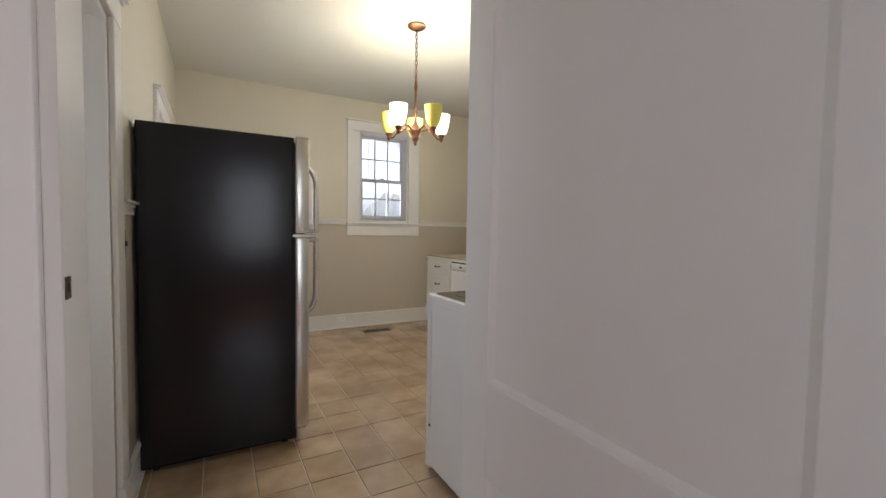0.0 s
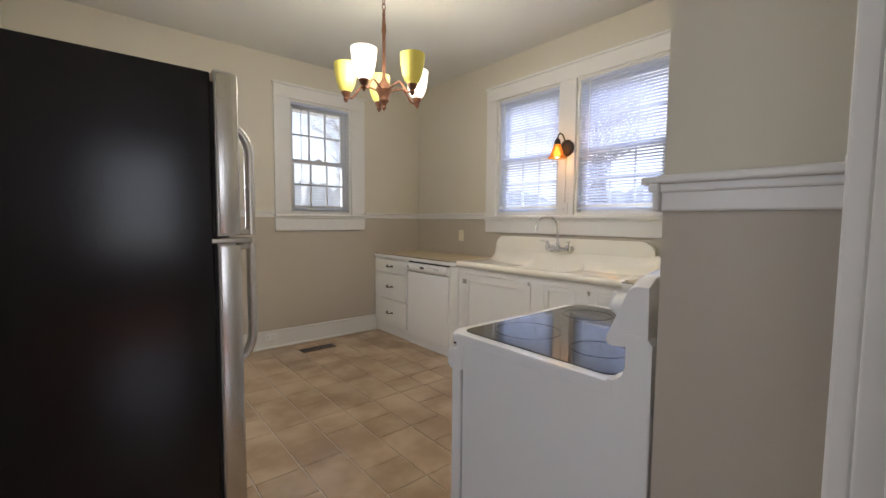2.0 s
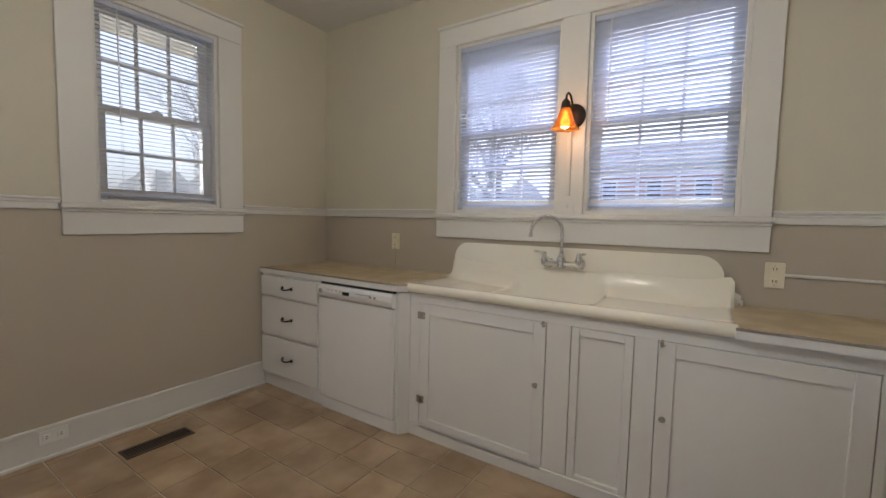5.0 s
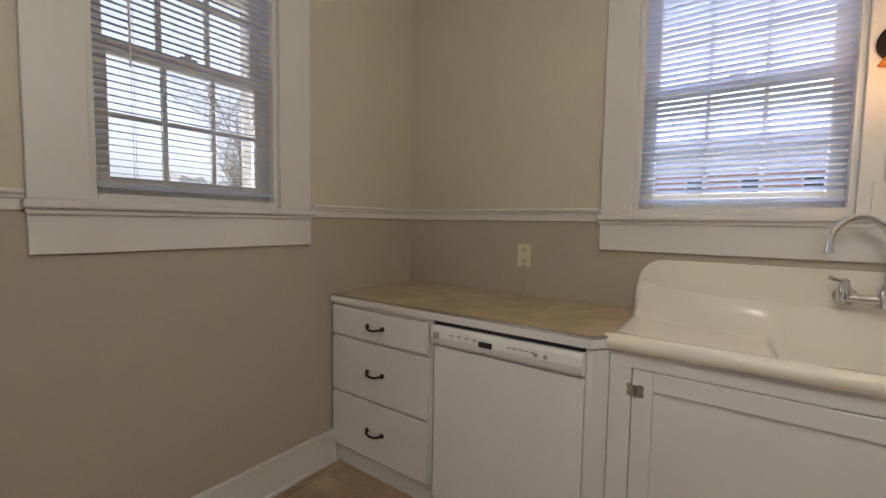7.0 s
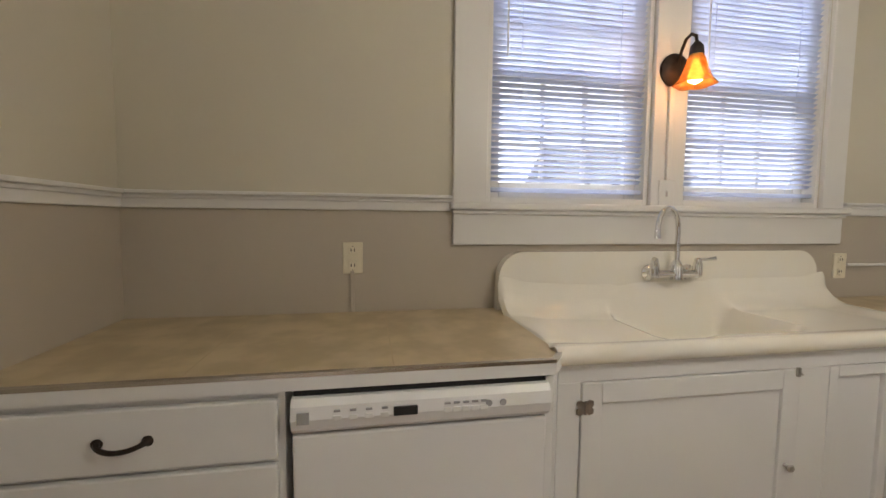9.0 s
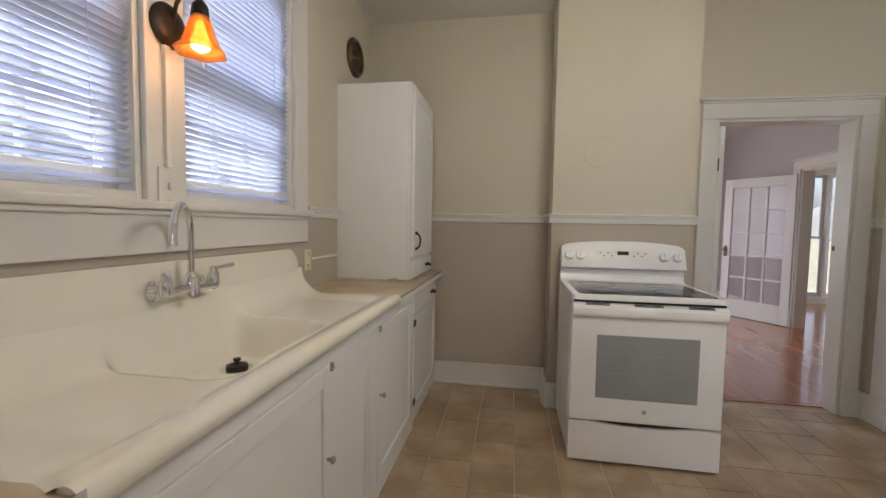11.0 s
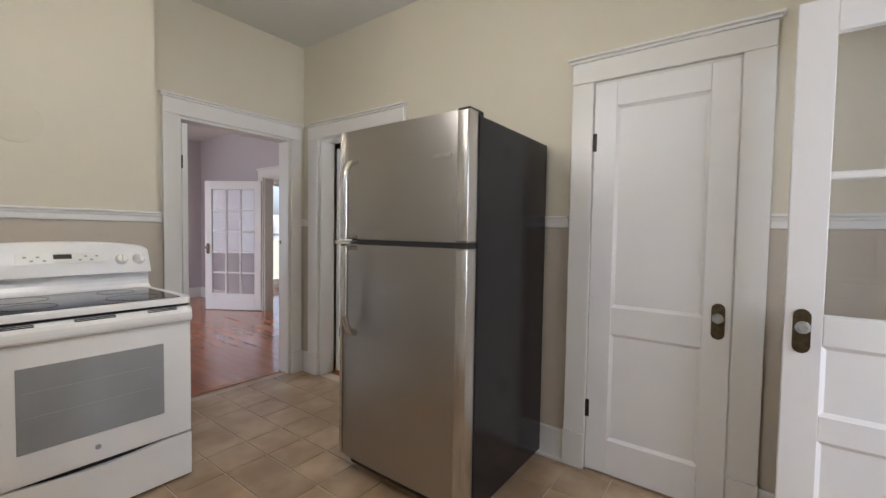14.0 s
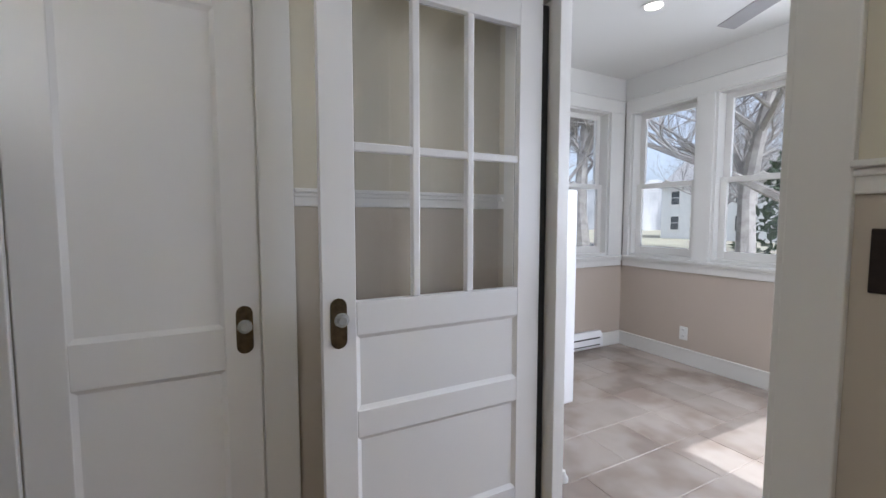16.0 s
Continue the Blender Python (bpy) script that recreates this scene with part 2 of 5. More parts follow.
def banded(name, boxes, label, lower=TAUPE, upper=CREAM, split=RAIL + 0.02):
    """A wall of boxes, in two paints that meet behind the chair rail."""
    bm = bmesh.new()
    for x0, x1, y0, y1, z0, z1 in boxes:
        for a, b, k in ((z0, min(z1, split), 0), (max(z0, split), z1, 1)):
            if b - a > 1e-4:
                before = len(bm.faces)
                add_box(bm, x0, x1, y0, y1, a, b)
                bm.faces.ensure_lookup_table()
                for f in bm.faces[before:]:
                    f.material_index = k
    ob = new(name, finish(bm, name, [lower, upper]))
    return tagged(ob, label, "wall", kind="structure")


def opening_x(y0, y1, x0, x1, holes, top=ZC):
    """Boxes of a wall that runs along x; holes are (x0, x1, z0, z1)."""
    out, at = [], x0
    for a, b, c, d in sorted(holes):
        out.append((at, a, y0, y1, 0, top))
        if c > 0:
            out.append((a, b, y0, y1, 0, c))
        out.append((a, b, y0, y1, d, top))
        at = b
    out.append((at, x1, y0, y1, 0, top))
    return out


def opening_y(x0, x1, y0, y1, holes, top=ZC):
    return [(x0, x1, a, b, c, d) for a, b, _, _, c, d in opening_x(0, 1, y0, y1, holes, top)]


NDOOR = (0.150, 1.060, 0.0, 2.12)
NWIN = (1.912, 2.582, 1.325, 2.455)
EWINS = ((3.594, 4.316, 1.325, 2.455), (2.698, 3.438, 1.325, 2.455))
SDOOR = (0.118, 0.985, 0.0, 2.03)
WDOOR = (1.74, 2.578, 0.0, 2.03)
CLOSET = (4.028, 4.652, 0.0, 2.04)
# the breast stands between these, its face towards the room
BX0, BX1, BY = 1.212, 2.106, 1.795

banded("wall_north", opening_x(YN, YN + T, XW - T, XE + T, [NDOOR, NWIN]), "cream over taupe painted plaster wall with a doorway and window")
banded("wall_east", opening_y(XE, XE + T, YR - T, YN, EWINS), "cream over taupe painted plaster wall above the sink")
banded("wall_west", opening_y(XW - T, XW, YS, YN, [WDOOR, CLOSET]), "cream over taupe painted plaster wall with two doorways")
banded("wall_south", opening_x(YS - T, YS, XW - T, BX0, [SDOOR]), "cream over taupe painted plaster wall with a doorway")
banded("wall_recess", [(BX1, XE, YR - T, YR, 0, ZC)], "cream over taupe painted plaster wall beside the chimney")
banded("chimney_breast", [(BX0, BX1, YR - T, BY, 0, ZC)], "cream over taupe plastered chimney breast")
solid("ceiling", [(XW - T, XE + T, YR - T, YN + T, ZC, ZC + 0.1)], CEIL, "pale cream textured plaster ceiling", "ceiling")
floor = solid("floor", [(XW - T, XE + T, YR - T, YN + 0.04, -0.1, -0.004)], GROUT, "beige stone-look tile floor with pale joints", "floor")


# ---- trim ----
def moulding(name, pieces, profile_boxes, label, category="trim"):
    """Straight trim along walls: pieces are (x0, y0, x1, y1, nx, ny), profile_boxes are (proud, z0, z1)."""
    holder = thing(name, label, category, at=(0, 0, 0), kind="structure")
    for x0, y0, x1, y1, nx, ny in pieces:
        bm = bmesh.new()
        for proud, z0, z1 in profile_boxes:
            add_box(bm, min(x0, x1, x0 + nx * proud, x1 + nx * proud), max(x0, x1, x0 + nx * proud, x1 + nx * proud),
                    min(y0, y1, y0 + ny * proud, y1 + ny * proud), max(y0, y1, y0 + ny * proud, y1 + ny * proud), z0, z1, min(0.004, proud / 3))
        part("trim_length", bm, WHITE, holder)
    return holder


RAILRUN = [
    (XW, 2.70, XW, 3.91, 1, 0), (XW, 4.765, XW, YN, 1, 0), (XW, YN, 0.04, YN, 0, -1), (1.162, YN, 1.758, YN, 0, -1), (2.745, YN, XE, YN, 0, -1),
    (XE, 4.455, XE, YN, -1, 0), (XE, 2.155, XE, 2.572, -1, 0), (BX1, YR, 3.03, YR, 0, 1), (BX1, YR, BX1, BY, 1, 0),
    (BX0 - 0.02, BY, BX1 + 0.02, BY, 0, 1), (BX0, YS, BX0, BY, -1, 0), (1.09, YS, BX0 - 0.02, YS, 0, 1), (XW, YS, 0.026, YS, 0, 1), (XW, YS, XW, 1.603, 1, 0),
]
moulding("chair_rail", RAILRUN, [(0.012, RAIL, RAIL + 0.038), (0.020, RAIL + 0.033, RAIL + 0.050), (0.034, RAIL + 0.048, RAIL + 0.062)], "white painted wooden chair rail")
BASERUN = [
    (XW, 2.70, XW, 3.91, 1, 0), (XW, 4.765, XW, YN, 1, 0), (XW, YN, 0.04, YN, 0, -1), (1.162, YN, 2.90, YN, 0, -1), (BX1, YR, 3.0, YR, 0, 1), (BX1, YR, BX1, BY, 1, 0),
    (BX0 - 0.018, BY, BX1 + 0.018, BY, 0, 1), (BX0, YS, BX0, BY, -1, 0), (XW, YS, 0.026, YS, 0, 1), (XW, YS, XW, 1.603, 1, 0),
]
moulding("baseboard", BASERUN, [(0.018, 0.0, 0.155), (0.024, 0.153, 0.175), (0.032, 0.0, 0.018)], "white painted wooden baseboard", "baseboard")


def door_casing(name, m, w, h, label, wide=0.135, cap=True, wall=T, right=None):
    """Casing round an opening, in its own places: x along the opening from 0 to w, y = 0 the wall's face, room towards -y."""
    t = thing(name, label, "door frame", m=m, kind="structure")
    r = wide if right is None else right
    for a, b in ((-wide, 0.0), (w, w + r)):
        if b - a > 0.01:
            box("side_casing", (a, b, -0.022, 0.0, 0.19, h), WHITE, t, 0.004)
            box("plinth_block", (a - 0.004 if a < 0 else a, b if a < 0 else b + 0.004, -0.03, 0.0, 0.0, 0.19), WHITE, t, 0.004)
    box("head_casing", (-wide, w + r, -0.024, 0.0, h, h + 0.106), WHITE, t, 0.004)
    bm = bmesh.new()
    add_box(bm, -wide - 0.012, w + r + 0.012, -0.036, 0.0, h + 0.106, h + 0.120, 0.004)
    add_box(bm, -wide - 0.022, w + r + 0.022, -0.05, 0.0, h + 0.120, h + 0.133, 0.004)
    part("cap_moulding", bm, WHITE, t)
    for a, b in ((0.0, 0.02), (w - 0.02, w)):
        box("jamb", (a, b, 0.0, wall, 0.0, h), WHITE, t, 0.002)
    box("head_jamb", (0.02, w - 0.02, 0.0, wall, h - 0.02, h), WHITE, t, 0.002)
    return t


# north: doorway to the sunroom; local x runs with world x
door_casing("door_1", pose(NDOOR[0], YN, 0), 0.910, 2.12, "white painted casing of the open doorway to the sunroom", right=0.105, wide=0.10)
box("door_stop", (0.0205, 0.118, 0.082, T, 0.0, 2.10), WHITE, bpy.data.objects["door_1"], 0.003)
# west doorways: local x runs with world y, room towards +x
door_casing("door_2", pose(XW, CLOSET[0], 0, 0, 0, 90), 0.624, 2.04, "white painted casing round the closet door", wide=0.112)
door_casing("door_3", pose(XW, WDOOR[0], 0, 0, 0, 90), 0.838, 2.03, "white painted casing of the open side doorway")
# south doorway: local x runs against world x, room towards +y
door_casing("door_4", pose(SDOOR[1], YS, 0, 0, 0, 180), 0.867, 2.03, "white painted casing of the doorway to the dining room", wide=0.10, right=0.095)
door_casing("door_6", pose(SDOOR[0], YS - T, 0), 0.867, 2.03, "white painted casing on the dining room side", wide=0.12, wall=0.001)


# ---- doors ----
STRIKE = 1.395


def knob_set(parent, x, z, side, t=0.038):
    """A glass knob on a dark escutcheon, on the face towards side (-1 or 1) along y."""
    y = side * t / 2
    bm = bmesh.new()
    out = [(x + u, z + v) for u, v in arc(0, 0.055, 0.026, 0, 180, 8) + arc(0, -0.055, 0.026, 180, 360, 8)]
    add_prism(bm, out, "y", y, y + side * 0.005)
    plate = part("escutcheon", bm, BRASSOLD, parent, "dark aged brass escutcheon plate", True)
    bm = bmesh.new()
    add_lathe(bm, [(0.012, 0), (0.009, 0.006), (0.008, 0.028), (0.012, 0.032)], Matrix.Translation((x, y, z + 0.02)) @ pose(0, 0, 0, -90 * side), 14)
    part("knob_stem", bm, BRASSOLD, plate, smooth=True)
    bm = bmesh.new()
    add_lathe(bm, [(0.009, 0.030), (0.019, 0.035), (0.0235, 0.045), (0.021, 0.055), (0.012, 0.060)], Matrix.Translation((x, y, z + 0.02)) @ pose(0, 0, 0, -90 * side), 12)
    part("knob", bm, CRYSTAL, plate, "clear pressed glass knob")


def hinge(parent, x, y, z, mat=NICKEL, h=0.09):
    bm = bmesh.new()
    add_tube(bm, [(x, y, z - h / 2), (x, y, z + h / 2)], 0.006, 8)
    add_box(bm, x - 0.016, x + 0.016, y - 0.002, y + 0.002, z - h / 2, z + h / 2)
    part("hinge", bm, mat, parent, "worn metal butt hinge")


def panel_door(name, m, w, h, panels, label, glazed=None, knob=None, hinges=(), t=0.038, mat=DOORWHITE, hinge_mat=NICKEL, both=True, hinge_side=-1):
    """A framed door. panels: (z0, z1) fields between the stiles; glazed: (z0, z1, columns, rows)."""
    ob = thing(name, label, "door", m=m)
    st = 0.108
    for a, b in ((0.0, st), (w - st, w)):
        box("stile", (a, b, -t / 2, t / 2, 0.008, h), mat, ob, 0.003)
    fields = sorted(list(panels) + ([glazed[:2]] if glazed else []))
    edges = [0.008] + [v for f in fields for v in f] + [h]
    for a, b in zip(edges[::2], edges[1::2]):
        box("rail", (st, w - st, -t / 2, t / 2, a, b), mat, ob, 0.003)
    for z0, z1 in panels:
        bm = bmesh.new()
        add_box(bm, st - 0.002, w - st + 0.002, -0.006, 0.006, z0 - 0.002, z1 + 0.002)
        pan = part("panel", bm, mat, ob)
        for s in (-1, 1):
            bm = bmesh.new()
            ya, yb = s * 0.005, s * (t / 2 - 0.003)
            for e, q in ((z0, 1), (z1, -1)):
                add_prism(bm, [(ya, e), (yb, e), (ya, e + q * 0.015)], "x", st, w - st)
            for e, q in ((st, 1), (w - st, -1)):
                add_prism(bm, [(e, ya), (e, yb), (e + q * 0.015, ya)], "z", z0, z1)
            part("panel_moulding", bm, mat, pan)
    if glazed:
        z0, z1, cols, rows = glazed
        gw, gh = (w - 2 * st), (z1 - z0)
        for c in range(1, cols):
            x = st + gw * c / cols
            box("muntin", (x - 0.014, x + 0.014, -t / 2 + 0.003, t / 2 - 0.003, z0, z1), mat, ob, 0.005)
        for r in range(1, rows):
            z = z0 + gh * r / rows
            box("muntin", (st, w - st, -t / 2 + 0.005, t / 2 - 0.005, z - 0.014, z + 0.014), mat, ob, 0.005)
        for c in range(cols):
            for r in range(rows):
                p = box("pane", (st + gw * c / cols + 0.006, st + gw * (c + 1) / cols - 0.006, -0.002, 0.002, z0 + gh * r / rows + 0.006, z0 + gh * (r + 1) / rows - 0.006), GLASS, ob)
                p.visible_shadow = False
    if knob:
        knob_set(ob, knob[0], knob[1], -1, t)
        if both:
            knob_set(ob, knob[0], knob[1], 1, t)
    for x, z in hinges:
        hinge(ob, x, hinge_side * (t / 2 + 0.003), z, hinge_mat)
    return ob


# closed closet door in the west wall: local x runs with world y, its face towards +x
panel_door("closet_door", pose(XW - 0.012, CLOSET[0] + 0.005, 0, 0, 0, 90), 0.614, 2.025, [(0.19, 0.745), (0.885, 1.905)], "white painted two-panel closet door, shut, with a glass knob",
           knob=(0.566, 0.875), hinges=((-0.002, 0.335), (-0.002, 1.73)), both=False, hinge_mat=BRONZE)
# the glazed door stands open along the west wall
panel_door("glazed_door", pose(0.195, 4.812, 0, 0, 0, 90), 0.858, 2.095, [(0.16, 0.523), (0.615, 0.868)], "white painted half-glazed door with six panes, standing open", glazed=(0.978, 1.972, 3, 2),
           knob=(0.050, 0.915), hinges=((0.860, 0.3), (0.860, 1.75)), hinge_side=1)
strip = bpy.data.objects["glazed_door"]
# dark strip stands in for the shade between door and jamb
box("weatherstrip", (0.8585, 0.889, -0.016, 0.017, 0.01, 2.075), DARK, strip, 0.001, "dark strip filling the shaded gap at the hinge edge")
# the door to the dining room, open against its hinges beside the camera's start
panel_door("dining_door", pose(0.934, 1.492, 0, 0, 0, -90), 0.84, 1.99, [(0.17, 0.635), (0.87, 1.88)], "white painted two-panel door, standing wide open", hinges=((-0.002, 0.25), (-0.002, 1.72)), hinge_mat=BRONZE, hinge_side=1)
box("door_holder", (-0.022, 0.0, -0.014, 0.014, 0.002, 0.045), BRONZE, bpy.data.objects["dining_door"], 0.004, "small dark kick-down door holder")
# the side door, open into the back hall
panel_door("side_door", pose(-0.175, 1.785, 0, 0, 0, 184), 0.76, 1.97, [(0.17, 0.75), (0.88, 1.86)], "white painted panel door, open into the back hall", knob=(0.71, 0.93), hinges=((0.02, 0.36), (0.02, 1.71)), hinge_mat=BRONZE)


sp = thing("strike_plate", "aged brass strike plate set in the door jamb", "strike plate", at=(0.138, STRIKE, 1.15))
bm = bmesh.new()
for b_ in ((STRIKE - 0.012, STRIKE + 0.012, 1.128, 1.138), (STRIKE - 0.012, STRIKE + 0.012, 1.152, 1.162), (STRIKE - 0.012, STRIKE - 0.006, 1.138, 1.152), (STRIKE + 0.006, STRIKE + 0.012, 1.138, 1.152)):
    add_box(bm, 0.1375, 0.140, *b_)
part("plate", bm, BRASSOLD, sp)
box("latch_hole", (0.1375, 0.1385, STRIKE - 0.006, STRIKE + 0.006, 1.138, 1.152), DARK, sp)


# ---- windows ----
def window(name, m, w, z0, z1, label, cols=3, rows=2, deep=T, meet=None):
    """A double-hung sash window: local x along the wall, y outwards from the room's face."""
    ob = thing(name, label, "window", m=m, kind="structure")
    for a, b in ((0.0, 0.02), (w - 0.02, w)):
        box("jamb_liner", (a, b, 0.0, deep, z0, z1), WHITE, ob, 0.002)
    box("head_liner", (0.02, w - 0.02, 0.0, deep, z1 - 0.02, z1), WHITE, ob, 0.002)
    box("sill_liner", (0.02, w - 0.02, 0.0, deep + 0.03, z0, z0 + 0.025), WHITE, ob, 0.002)
    mid = meet or (z0 + z1) / 2 - 0.02
    for nm, a, b, y in (("lower_sash", z0 + 0.025, mid + 0.02, 0.060), ("upper_sash", mid - 0.02, z1 - 0.02, 0.096)):
        st = 0.052
        bm = bmesh.new()
        add_box(bm, 0.02, 0.02 + st, y, y + 0.034, a, b, 0.003)
        add_box(bm, w - 0.02 - st, w - 0.02, y, y + 0.034, a, b, 0.003)
        add_box(bm, 0.02 + st, w - 0.02 - st, y, y + 0.034, a, a + (0.065 if nm == "lower_sash" else 0.04), 0.003)
        add_box(bm, 0.02 + st, w - 0.02 - st, y, y + 0.034, b - 0.042, b, 0.003)
        sash = part(nm, bm, WHITE, ob)
        gx0, gx1, gz0, gz1 = 0.02 + st, w - 0.02 - st, a + (0.065 if nm == "lower_sash" else 0.04), b - 0.042
        for c in range(1, cols):
            x = gx0 + (gx1 - gx0) * c / cols
            box("muntin", (x - 0.008, x + 0.008, y + 0.004, y + 0.03, gz0, gz1), WHITE, sash, 0.003)
        for r in range(1, rows):
            z = gz0 + (gz1 - gz0) * r / rows
            box("muntin", (gx0, gx1, y + 0.006, y + 0.028, z - 0.008, z + 0.008), WHITE, sash, 0.003)
        for c in range(cols):
            for r in range(rows):
                p = box("pane", (gx0 + (gx1 - gx0) * c / cols + 0.004, gx0 + (gx1 - gx0) * (c + 1) / cols - 0.004, y + 0.015, y + 0.019,
                                 gz0 + (gz1 - gz0) * r / rows + 0.004, gz0 + (gz1 - gz0) * (r + 1) / rows - 0.004), GLASS, sash)
                p.visible_shadow = False
    bm = bmesh.new()
    add_box(bm, w / 2 - 0.03, w / 2 + 0.03, 0.062, 0.09, mid + 0.02, mid + 0.032, 0.004)
    add_lathe(bm, [(0.012, 0), (0.012, 0.012), (0.005, 0.016)], Matrix.Translation((w / 2, 0.075, mid + 0.03)), 10)
    part("sash_lock", bm, WHITE, ob)
    return ob


def window_trim(name, m, spans, x0, x1, z0, top, label, apron=0.09, mull=()):
    """Casing, stool and apron round one or two windows; spans are the openings along local x."""
    t = thing(name, label, "trim", m=m, kind="structure")
    a = x0
    for s0, s1 in spans:
        box("side_casing", (a, s0, -0.022, 0.0, z0, top - 0.14), WHITE, t, 0.004)
        a = s1
    box("side_casing", (a, x1, -0.022, 0.0, z0, top - 0.14), WHITE, t, 0.004)
    bm = bmesh.new()
    add_box(bm, x0, x1, -0.024, 0.0, top - 0.14, top - 0.02, 0.004)
    add_box(bm, x0 - 0.012, x1 + 0.012, -0.036, 0.0, top - 0.02, top, 0.004)
    part("head_casing", bm, WHITE, t)
    bm = bmesh.new()
    add_box(bm, x0 - 0.012, x1 + 0.012, -0.055, 0.02, z0 - 0.028, z0, 0.008)
    add_box(bm, x0 - 0.004, x1 + 0.004, -0.036, 0.0, z0 - 0.046, z0 - 0.027, 0.006)
    part("window_stool", bm, WHITE, t)
    box("apron", (x0, x1, -0.022, 0.0, z0 - 0.046 - apron, z0 - 0.044), WHITE, t, 0.004)


def blind(name, m, w, z0, z1, label, tilt=12.0, pitch=0.0235, wand=0.12, wand_len=0.62, group="mini blinds"):
    """A mini blind hung inside a window: headrail, slats, ladder cords, bottom rail and tilt wand."""
    ob = thing(name, label, "window blind", m=m, group=group)
    box("headrail", (0.022, w - 0.022, 0.006, 0.036, z1 - 0.050, z1 - 0.021), BLIND, ob, 0.003)
    c, s = math.cos(radians(tilt)) * 0.0125, math.sin(radians(tilt)) * 0.0125
    bm = bmesh.new()
    rows = ((-c, -s), (-c * 0.4, -s * 0.4 + 0.0016), (c * 0.4, s * 0.4 + 0.0016), (c, s))
    up = [[bm.verts.new((x, y, z)) for x in (0.023, w - 0.023)] for y, z in rows]
    dn = [[bm.verts.new((x, y, z - 0.0008)) for x in (0.023, w - 0.023)] for y, z in rows]
    for k in range(3):
        bm.faces.new((up[k][0], up[k][1], up[k + 1][1], up[k + 1][0]))
        bm.faces.new((dn[k][0], dn[k + 1][0], dn[k + 1][1], dn[k][1]))
    bm.faces.new((up[0][0], dn[0][0], dn[0][1], up[0][1]))
    bm.faces.new((up[3][0], up[3][1], dn[3][1], dn[3][0]))
    slat = finish(bm, "slat", BLIND)
    n = int((z1 - 0.06 - (z0 + 0.055)) / pitch)
    for k in range(n):
        o = new("slat", slat)
        o.parent = ob
        o.matrix_basis = pose(0, 0.022, z1 - 0.068 - k * pitch, random.uniform(-1.2, 1.2))
    box("bottom_rail", (0.022, w - 0.022, 0.010, 0.034, z0 + 0.027, z0 + 0.045), BLIND, ob, 0.004)
    for x in (w * 0.2, w * 0.8):
        bm = bmesh.new()
        for y in (0.009, 0.035):
            add_tube(bm, [(x, y, z0 + 0.04), (x, y, z1 - 0.05)], 0.0008, 4)
        part("ladder_cord", bm, BLIND, ob)
    bm = bmesh.new()
    add_tube(bm, [(wand, 0.002, z1 - 0.05), (wand + 0.002, 0.0, z1 - 0.05 - wand_len)], 0.0035, 6)
    part("tilt_wand", bm, PLASTIC, ob, "clear plastic tilt wand")
    return ob


window("window_1", pose(NWIN[0], YN, 0), 0.67, 1.325, 2.455, "white painted double-hung sash window with six-over-six panes", meet=1.865)
window_trim("window_trim_north", pose(0, YN, 0), [(1.912, 2.582)], 1.762, 2.742, 1.325, 2.595, "white painted window casing with stool and apron", 0.121)
blind("window_blind", pose(NWIN[0], YN, 0), 0.67, 1.345, 2.455, "white mini blind, lowered with open slats, in the porch window", wand=0.12, tilt=5.0)
EB = pose(XE, 0, 0, 0, 0, -90)
for k, (a, b, c, d) in enumerate(EWINS):
    window("window_%d" % (k + 2), pose(XE, b, 0, 0, 0, -90), b - a, c, d, "white painted double-hung sash window with six-over-six panes")
    blind("window_blind", pose(XE, b, 0, 0, 0, -90), b - a, c + 0.02, d, "white mini blind, lowered with open slats, over the sink", tilt=-30.0, wand=0.08 + 0.03 * k, wand_len=0.5 + 0.08 * k)
window_trim("window_trim_east", EB, [(-4.316, -3.594), (-3.438, -2.698)], -4.453, -2.575, 1.325, 2.595, "white painted casing round the pair of sink windows", 0.121)


# ---- kitchen run ----
# the run along the sink wall is set out on a module of 1.042 m, from the wall's face EX, its ends EN and ER and the floor EZ
GRID = Matrix.Translation((-0.0506, -0.116, -0.080)) @ Matrix.Diagonal((1.042, 1.042, 1.042, 1))
EX, EN, ER, EZ = 3.42, 5.512, 1.543, 0.0768
# the faces of the sink cabinet and of the drawers and dishwasher, which stand a little prouder
FX, FN = 2.885, 2.830


def bar_pull(parent, x, y, z, along="y", length=0.095, mat=BRONZE):
    """An arched dark pull on a face that looks towards -x."""
    bm = bmesh.new()
    pts = []
    for k in range(13):
        u = -1 + 2 * k / 12
        out = 0.028 * (1 - u * u) ** 0.5 if abs(u) < 1 else 0.0
        d = u * length / 2
        sag = -0.008 * (1 - u * u)
        pts.append((x - 0.003 - out * 0.9, y + d, z + sag) if along == "y" else (x - 0.003 - out, y, z + d))
    add_tube(bm, pts, [0.0055 if 0 < k < 12 else 0.008 for k in range(13)], 8)
    for e in (pts[0], pts[-1]):
        add_lathe(bm, [(0.011, 0), (0.012, 0.003), (0.008, 0.007)], Matrix.Translation((x, e[1], e[2])) @ pose(0, 0, 0, 0, -90, 0), 10)
    part("pull", bm, mat, parent, "dark bronze arched pull", True)


